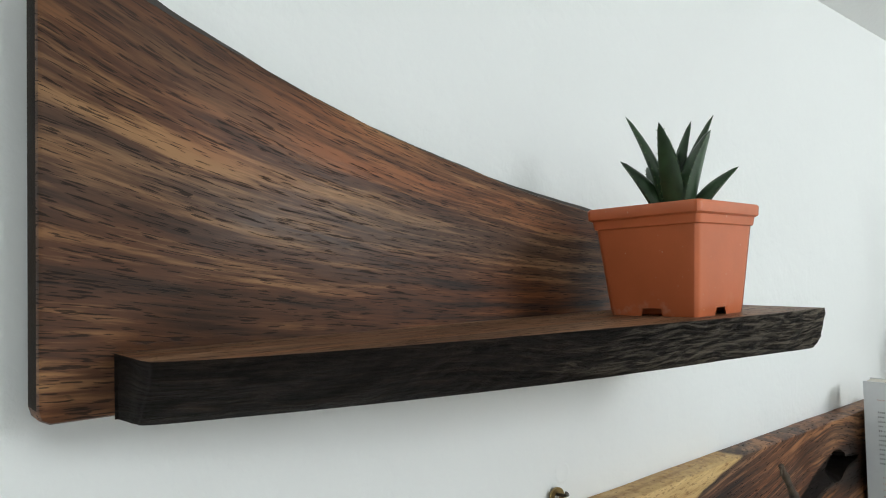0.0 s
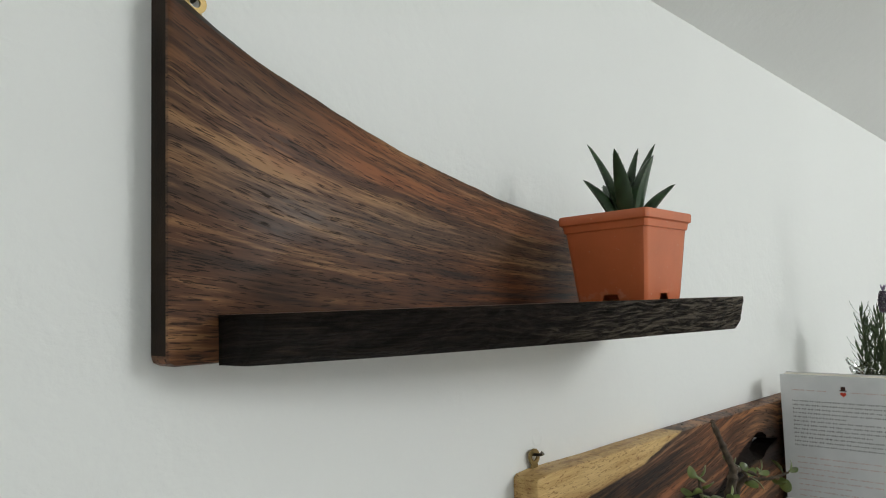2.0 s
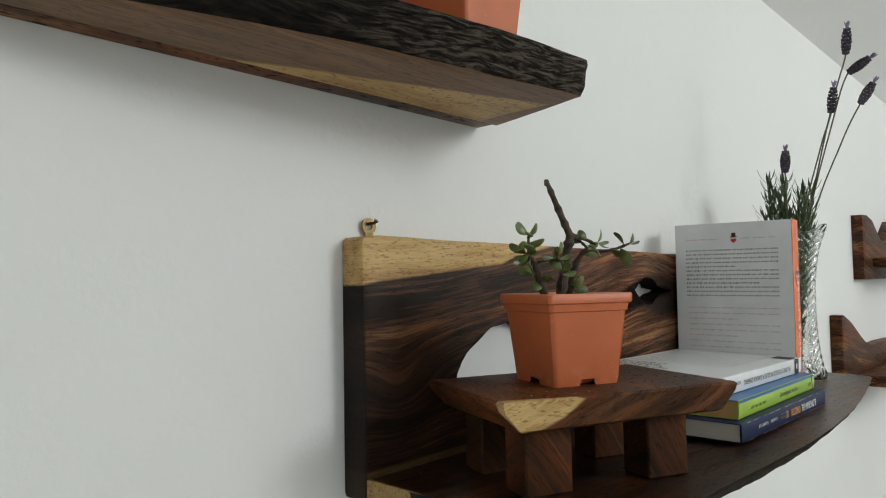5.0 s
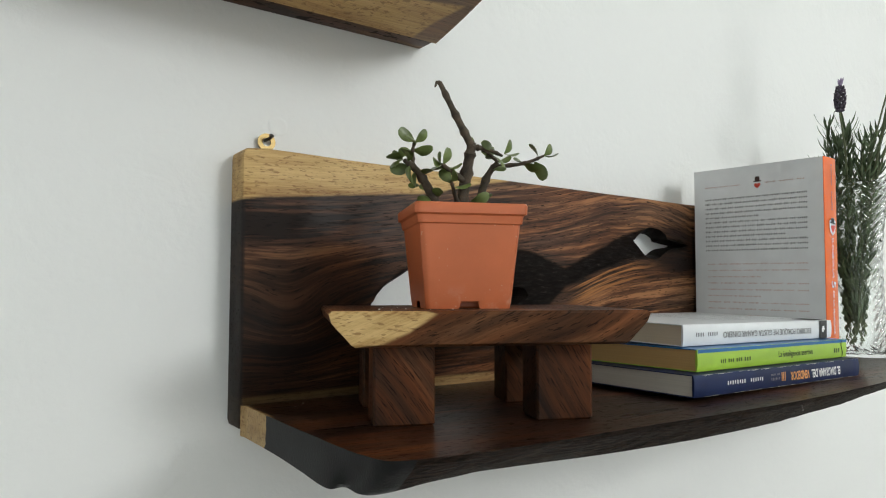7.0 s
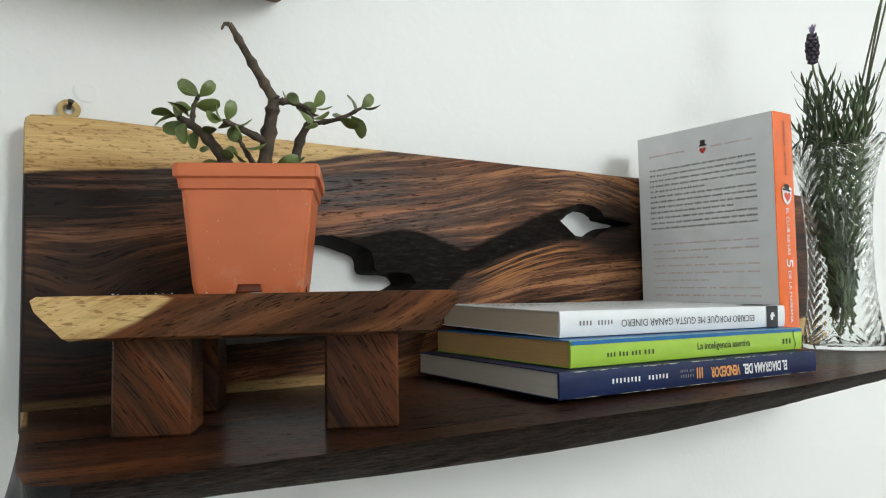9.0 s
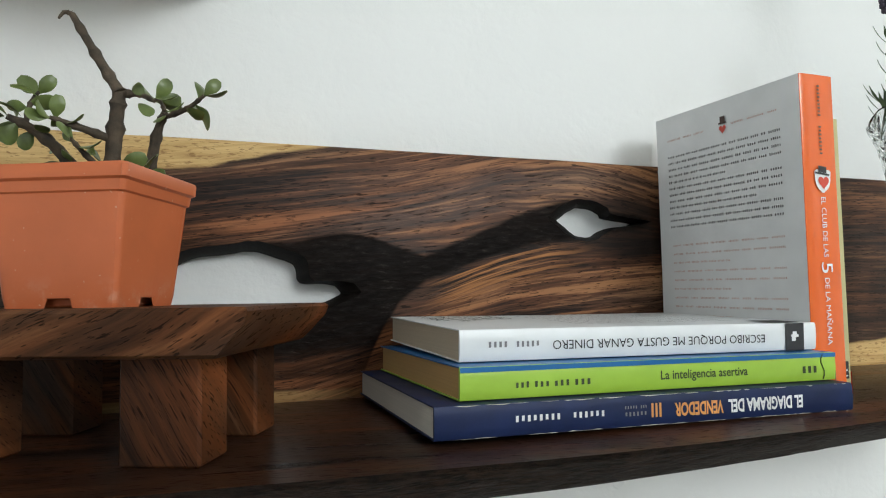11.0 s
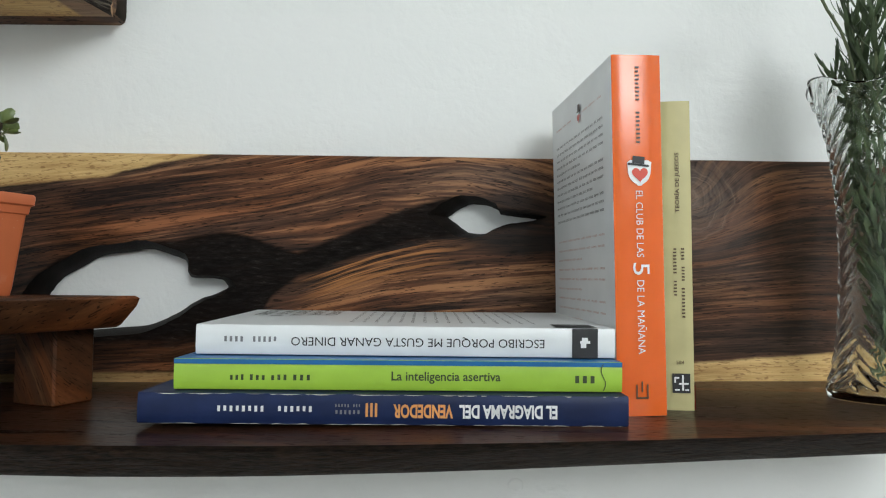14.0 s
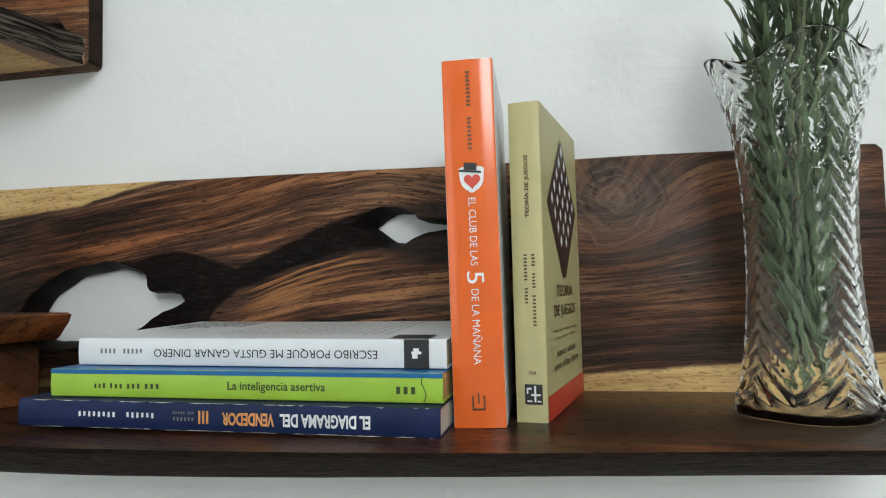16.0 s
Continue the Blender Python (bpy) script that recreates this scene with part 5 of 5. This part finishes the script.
    mark(cover, "lozenge", M_DKBR, lambda bm: [bm.faces.new([bm.verts.new(g @ Vector(p)) for p in ((0.013, 0.118, 0), (0.052, 0.076, 0), (0.060, 0.076, 0), (0.100, 0.118, 0), (0.056, 0.160, 0))])], "dark brown lozenge")

    def checks(bm):
        q = g @ pose(0, 0, 0.0002)
        for i in range(5):
            for j in range(5):
                x, y = 0.056 + (i - j) * 0.0078, 0.090 + (i + j) * 0.0078
                if y < 0.095 and 0.05 < x < 0.062:
                    continue
                bm.faces.new([bm.verts.new(q @ Vector((x + a, y + c, 0))) for a, c in ((-0.0033, 0), (0, -0.0040), (0.0033, 0), (0, 0.0040))])
    mark(cover, "chequers", M_INKW, checks, "white chequer pattern")
    mark(cover, "title_lettering", M_INKB, lambda bm: [lettering(bm, "TEORÍA", g @ pose(0.030, 0.0650, 0), 0.050, 0.0085, 0.02), lettering(bm, "DE JUEGOS", g @ pose(0.022, 0.0520, 0), 0.066, 0.0085, 0.02)])
    mark(cover, "name_print", M_INKB, lambda bm: [bars(bm, g, 0.020, 0.045, 0.07, 0.0018, 4, 31), bars(bm, g, 0.026, 0.041, 0.056, 0.0018, 3, 32), bars(bm, g, 0.026, 0.031, 0.058, 0.0042, 2, 33), bars(bm, g, 0.018, 0.024, 0.075, 0.0042, 3, 34)])
    mark(cover, "red_band", M_RED, lambda bm: [flat(bm, g, 0.0002, D - 0.0002, 0.0003, 0.0135)], "red band along the foot")


lying_books()
standing_books()


# ---- glass vase with lavender ----
VX, VY = 0.962, 0.190


def vase():
    t = thing("glass_vase", (VX, VY, LOW_Z), "clear pressed-glass vase with diagonal ridges and a flared wavy rim", "vase")
    prof = [(0.0, 0.0355), (0.006, 0.0360), (0.016, 0.0325), (0.045, 0.0285), (0.085, 0.0268), (0.120, 0.0275), (0.150, 0.0302), (0.172, 0.0345), (0.184, 0.0385), (0.191, 0.0405)]
    n, rows = 160, 110
    line = spline([(r, z, 0) for z, r in prof], rows)

    def ring(k, shrink, ripple):
        r, z = line[k].x - shrink, line[k].y
        f = k / (rows - 1)
        out = []
        for i in range(n):
            a = 2 * math.pi * i / n
            panel = 0.5 + 0.5 * math.cos(4 * a)
            tri = abs(((a / (2 * math.pi) * 4 + 0.3) % 1.0) - 0.5) * 2
            rid = math.sin(2 * math.pi * (z / 0.0100) + 14.0 * tri)
            amp = ripple * min(1, max(0, (f - 0.08) / 0.08)) * (1 - 0.5 * max(0, f - 0.85) / 0.15)
            flare = 0.10 * panel * max(0, f - 0.55) / 0.45
            rr = r * (1 + flare) * (1 + 0.035 * math.cos(4 * a) * (1 - f)) + amp * rid
            zz = z + (0.010 * (panel - 0.5) * max(0, f - 0.8) / 0.2)
            out.append(Vector((VX + rr * math.cos(a), VY + rr * math.sin(a), LOW_Z + zz)))
        return out
    bm = bmesh.new()
    loops = [ring(k, 0, 0.0010) for k in range(rows)]
    inner = [ring(k, 0.0020 + 0.0022 * min(1.0, (rows - 1 - k) / 12), 0.0009) for k in range(rows - 1, 8, -1)]
    foot = [[Vector((VX + 0.034 * math.cos(2 * math.pi * i / n), VY + 0.034 * math.sin(2 * math.pi * i / n), LOW_Z + 0.0)) for i in range(n)]]
    loft(bm, foot + loops + inner)
    v = part("vase_body", bm, M_GLASS, t, smooth=False)
    for f in v.data.polygons:
        f.use_smooth = True
    v.visible_shadow = False
    return t


def spike(parent, p, q):
    """A dried lavender flower head from p to q, with a petal tuft at its tip."""
    rng = random.Random(int(p[2] * 10000))
    p, q = Vector(p), Vector(q)
    bm = bmesh.new()
    d = (q - p)
    u = d.normalized()
    s = u.orthogonal().normalized()
    w = u.cross(s)
    for k in range(8):
        for j in range(7):
            a = 2 * math.pi * (j / 7 + k * 0.07)
            c = p + d * ((k + 0.3) / 9)
            o = (s * math.cos(a) + w * math.sin(a))
            r = 0.0042 * math.sin(math.pi * (0.2 + 0.7 * k / 8)) + 0.0008
            tube(bm, [c + o * r * 0.3, c + o * r + u * 0.0012, c + o * r * 1.15 + u * 0.0030], [0.0012, 0.0016, 0.0006], 5)
    h = part("flower_head", bm, M_LAV, parent, "dark purple dried flower head")
    bm = bmesh.new()
    for j in range(6):
        a = 2 * math.pi * j / 6 + rng.random()
        o = (s * math.cos(a) + w * math.sin(a))
        c = p + d * 0.90
        loops = [[c + o * (0.0032 * f + 0.0005) + u * 0.0085 * f + w.cross(o) * 0 + (o.cross(u)) * e * 0.0017 * math.sin(math.pi * (0.15 + 0.85 * f)) for e in (-1, 1)] for f in (0, 0.35, 0.7, 1.0)]
        rows = [[bm.verts.new(v) for v in lp] for lp in loops]
        for ra, rb in zip(rows, rows[1:]):
            bm.faces.new((ra[0], ra[1], rb[1], rb[0]))
    part("petals", bm, M_LAVT, h, "pale mauve petal tuft")


def lavender():
    t = thing("lavender_bunch", (VX, VY, LOW_Z + 0.006), "lavender sprigs with dried flower heads in a glass vase", "flowers")
    rng = random.Random(11)
    heads = [((0.955, 0.113, 1.593), (0.955, 0.110, 1.630)), ((0.956, 0.112, 1.570), (0.953, 0.085, 1.584)), ((0.958, 0.133, 1.524), (0.957, 0.128, 1.560)), ((0.957, 0.101, 1.529), (0.956, 0.084, 1.555)), ((0.905, 0.174, 1.448), (0.903, 0.172, 1.478))]
    for i, (p, q) in enumerate(heads):
        spike(t, p, q)
        bm = bmesh.new()
        low = (VX + rng.uniform(-0.012, 0.012), VY + rng.uniform(-0.012, 0.012), LOW_Z + 0.010)
        mid = (VX + (p[0] - VX) * 0.35, VY + (p[1] - VY) * 0.30, LOW_Z + 0.19)
        tube(bm, spline([low, mid, (p[0] * 0.75 + VX * 0.25, p[1] * 0.75 + VY * 0.25, p[2] * 0.7 + 1.382 * 0.3), p, tuple(Vector(p).lerp(Vector(q), 0.8))], 20), 0.0009, 6)
        part("stem", bm, M_STEM, t, smooth=True)
    # leafy sprigs: stems that carry pairs of narrow toothed leaves
    for k in range(17):
        a = 2 * math.pi * k / 17 + rng.uniform(-0.2, 0.2)
        lean = rng.uniform(0.010, 0.032)
        top = rng.uniform(0.200, 0.252)
        low = Vector((VX + 0.010 * math.cos(a + 2), VY + 0.010 * math.sin(a + 2), LOW_Z + 0.012 + rng.uniform(0, 0.02)))
        mid = Vector((VX + 0.0165 * math.cos(a), VY + 0.0165 * math.sin(a), LOW_Z + 0.12))
        end = Vector((VX + lean * math.cos(a), VY + lean * math.sin(a), LOW_Z + top))
        line = spline([low, mid, end], 16)
        bm = bmesh.new()
        tube(bm, line, 0.0009, 5)
        st = part("sprig_stem", bm, M_STEM, t, smooth=True)
        bm = bmesh.new()
        for i in range(2, 16):
            c = line[i]
            d = (line[min(i + 1, 15)] - line[i - 1]).normalized()
            for j in range(4):
                b = 2 * math.pi * j / 4 + i * 1.1 + rng.uniform(-0.3, 0.3)
                o = d.orthogonal().normalized()
                o = Matrix.Rotation(b, 3, d) @ o
                inside = c.z < LOW_Z + 0.17
                L = rng.uniform(0.020, 0.032) * (0.8 if inside else 0.85)
                tip = c + (d * 0.88 + o * (0.38 if inside else 0.5)).normalized() * L
                side = (tip - c).cross(o).normalized()
                rows = []
                for q in range(6):
                    f = q / 5
                    w = 0.0014 * math.sin(math.pi * (0.12 + 0.86 * f)) * (1.15 if q % 2 else 0.9)
                    e = c.lerp(tip, f) + o * 0.002 * math.sin(math.pi * f)
                    rows.append((bm.verts.new(e - side * w), bm.verts.new(e + o * 0.0004), bm.verts.new(e + side * w)))
                for ra, rb in zip(rows, rows[1:]):
                    bm.faces.new((ra[0], ra[1], rb[1], rb[0]))
                    bm.faces.new((ra[1], ra[2], rb[2], rb[1]))
        part("foliage", bm, M_LEAF, st, "narrow grey-green toothed leaves", True)


vase()
lavender()


# ---- crumbs and marks ----
def crumbs():
    """White grains of perlite that fell beside the pot and on the shelf."""
    bm = bmesh.new()
    rng = random.Random(8)
    for k in range(10):
        u, v = rng.uniform(0.022, 0.066), rng.uniform(0.004, 0.045)
        p = pose(0.307, 0.149, 1.2525, 0, 0, -24) @ Vector((u, v, 0))
        if k > 7:
            p = Vector((rng.uniform(0.315, 0.35), rng.uniform(0.21, 0.25), LOW_Z + 0.0004))
        r = rng.uniform(0.0002, 0.0005)
        bmesh.ops.create_icosphere(bm, subdivisions=1, radius=r, matrix=Matrix.Translation(p) @ Matrix.Diagonal((1.3, 0.9, 0.7, 1)))
    solo("perlite_grains", bm, M_INKW, "scattered white perlite grains on the wood", "crumbs", "stuff")


def plaster_marks():
    """A filled nail hole above the lower shelf and a rub mark under it, barely raised on the wall."""
    for cx, cz, r in ((0.333, 1.374, 0.0075), (0.744, 1.112, 0.006)):
        bm = bmesh.new()
        n = 28
        loops = []
        for rr, h in ((1.0, 0.0), (0.85, 0.0004), (0.7, 0.00045), (0.5, 0.0002)):
            loops.append([(cx + r * rr * (1 + 0.18 * noise.noise(Vector((math.cos(a) * 1.5, math.sin(a) * 1.5, cx * 9)))) * math.cos(a), WALL_Y - h, cz + r * rr * 0.9 * math.sin(a)) for a in (2 * math.pi * i / n for i in range(n))])
        loft(bm, loops, caps=(False, True))
        solo("plaster_patch", bm, M_WALL, "small filled patch on the white plastered wall", "patch", "structure", True)


crumbs()
plaster_marks()
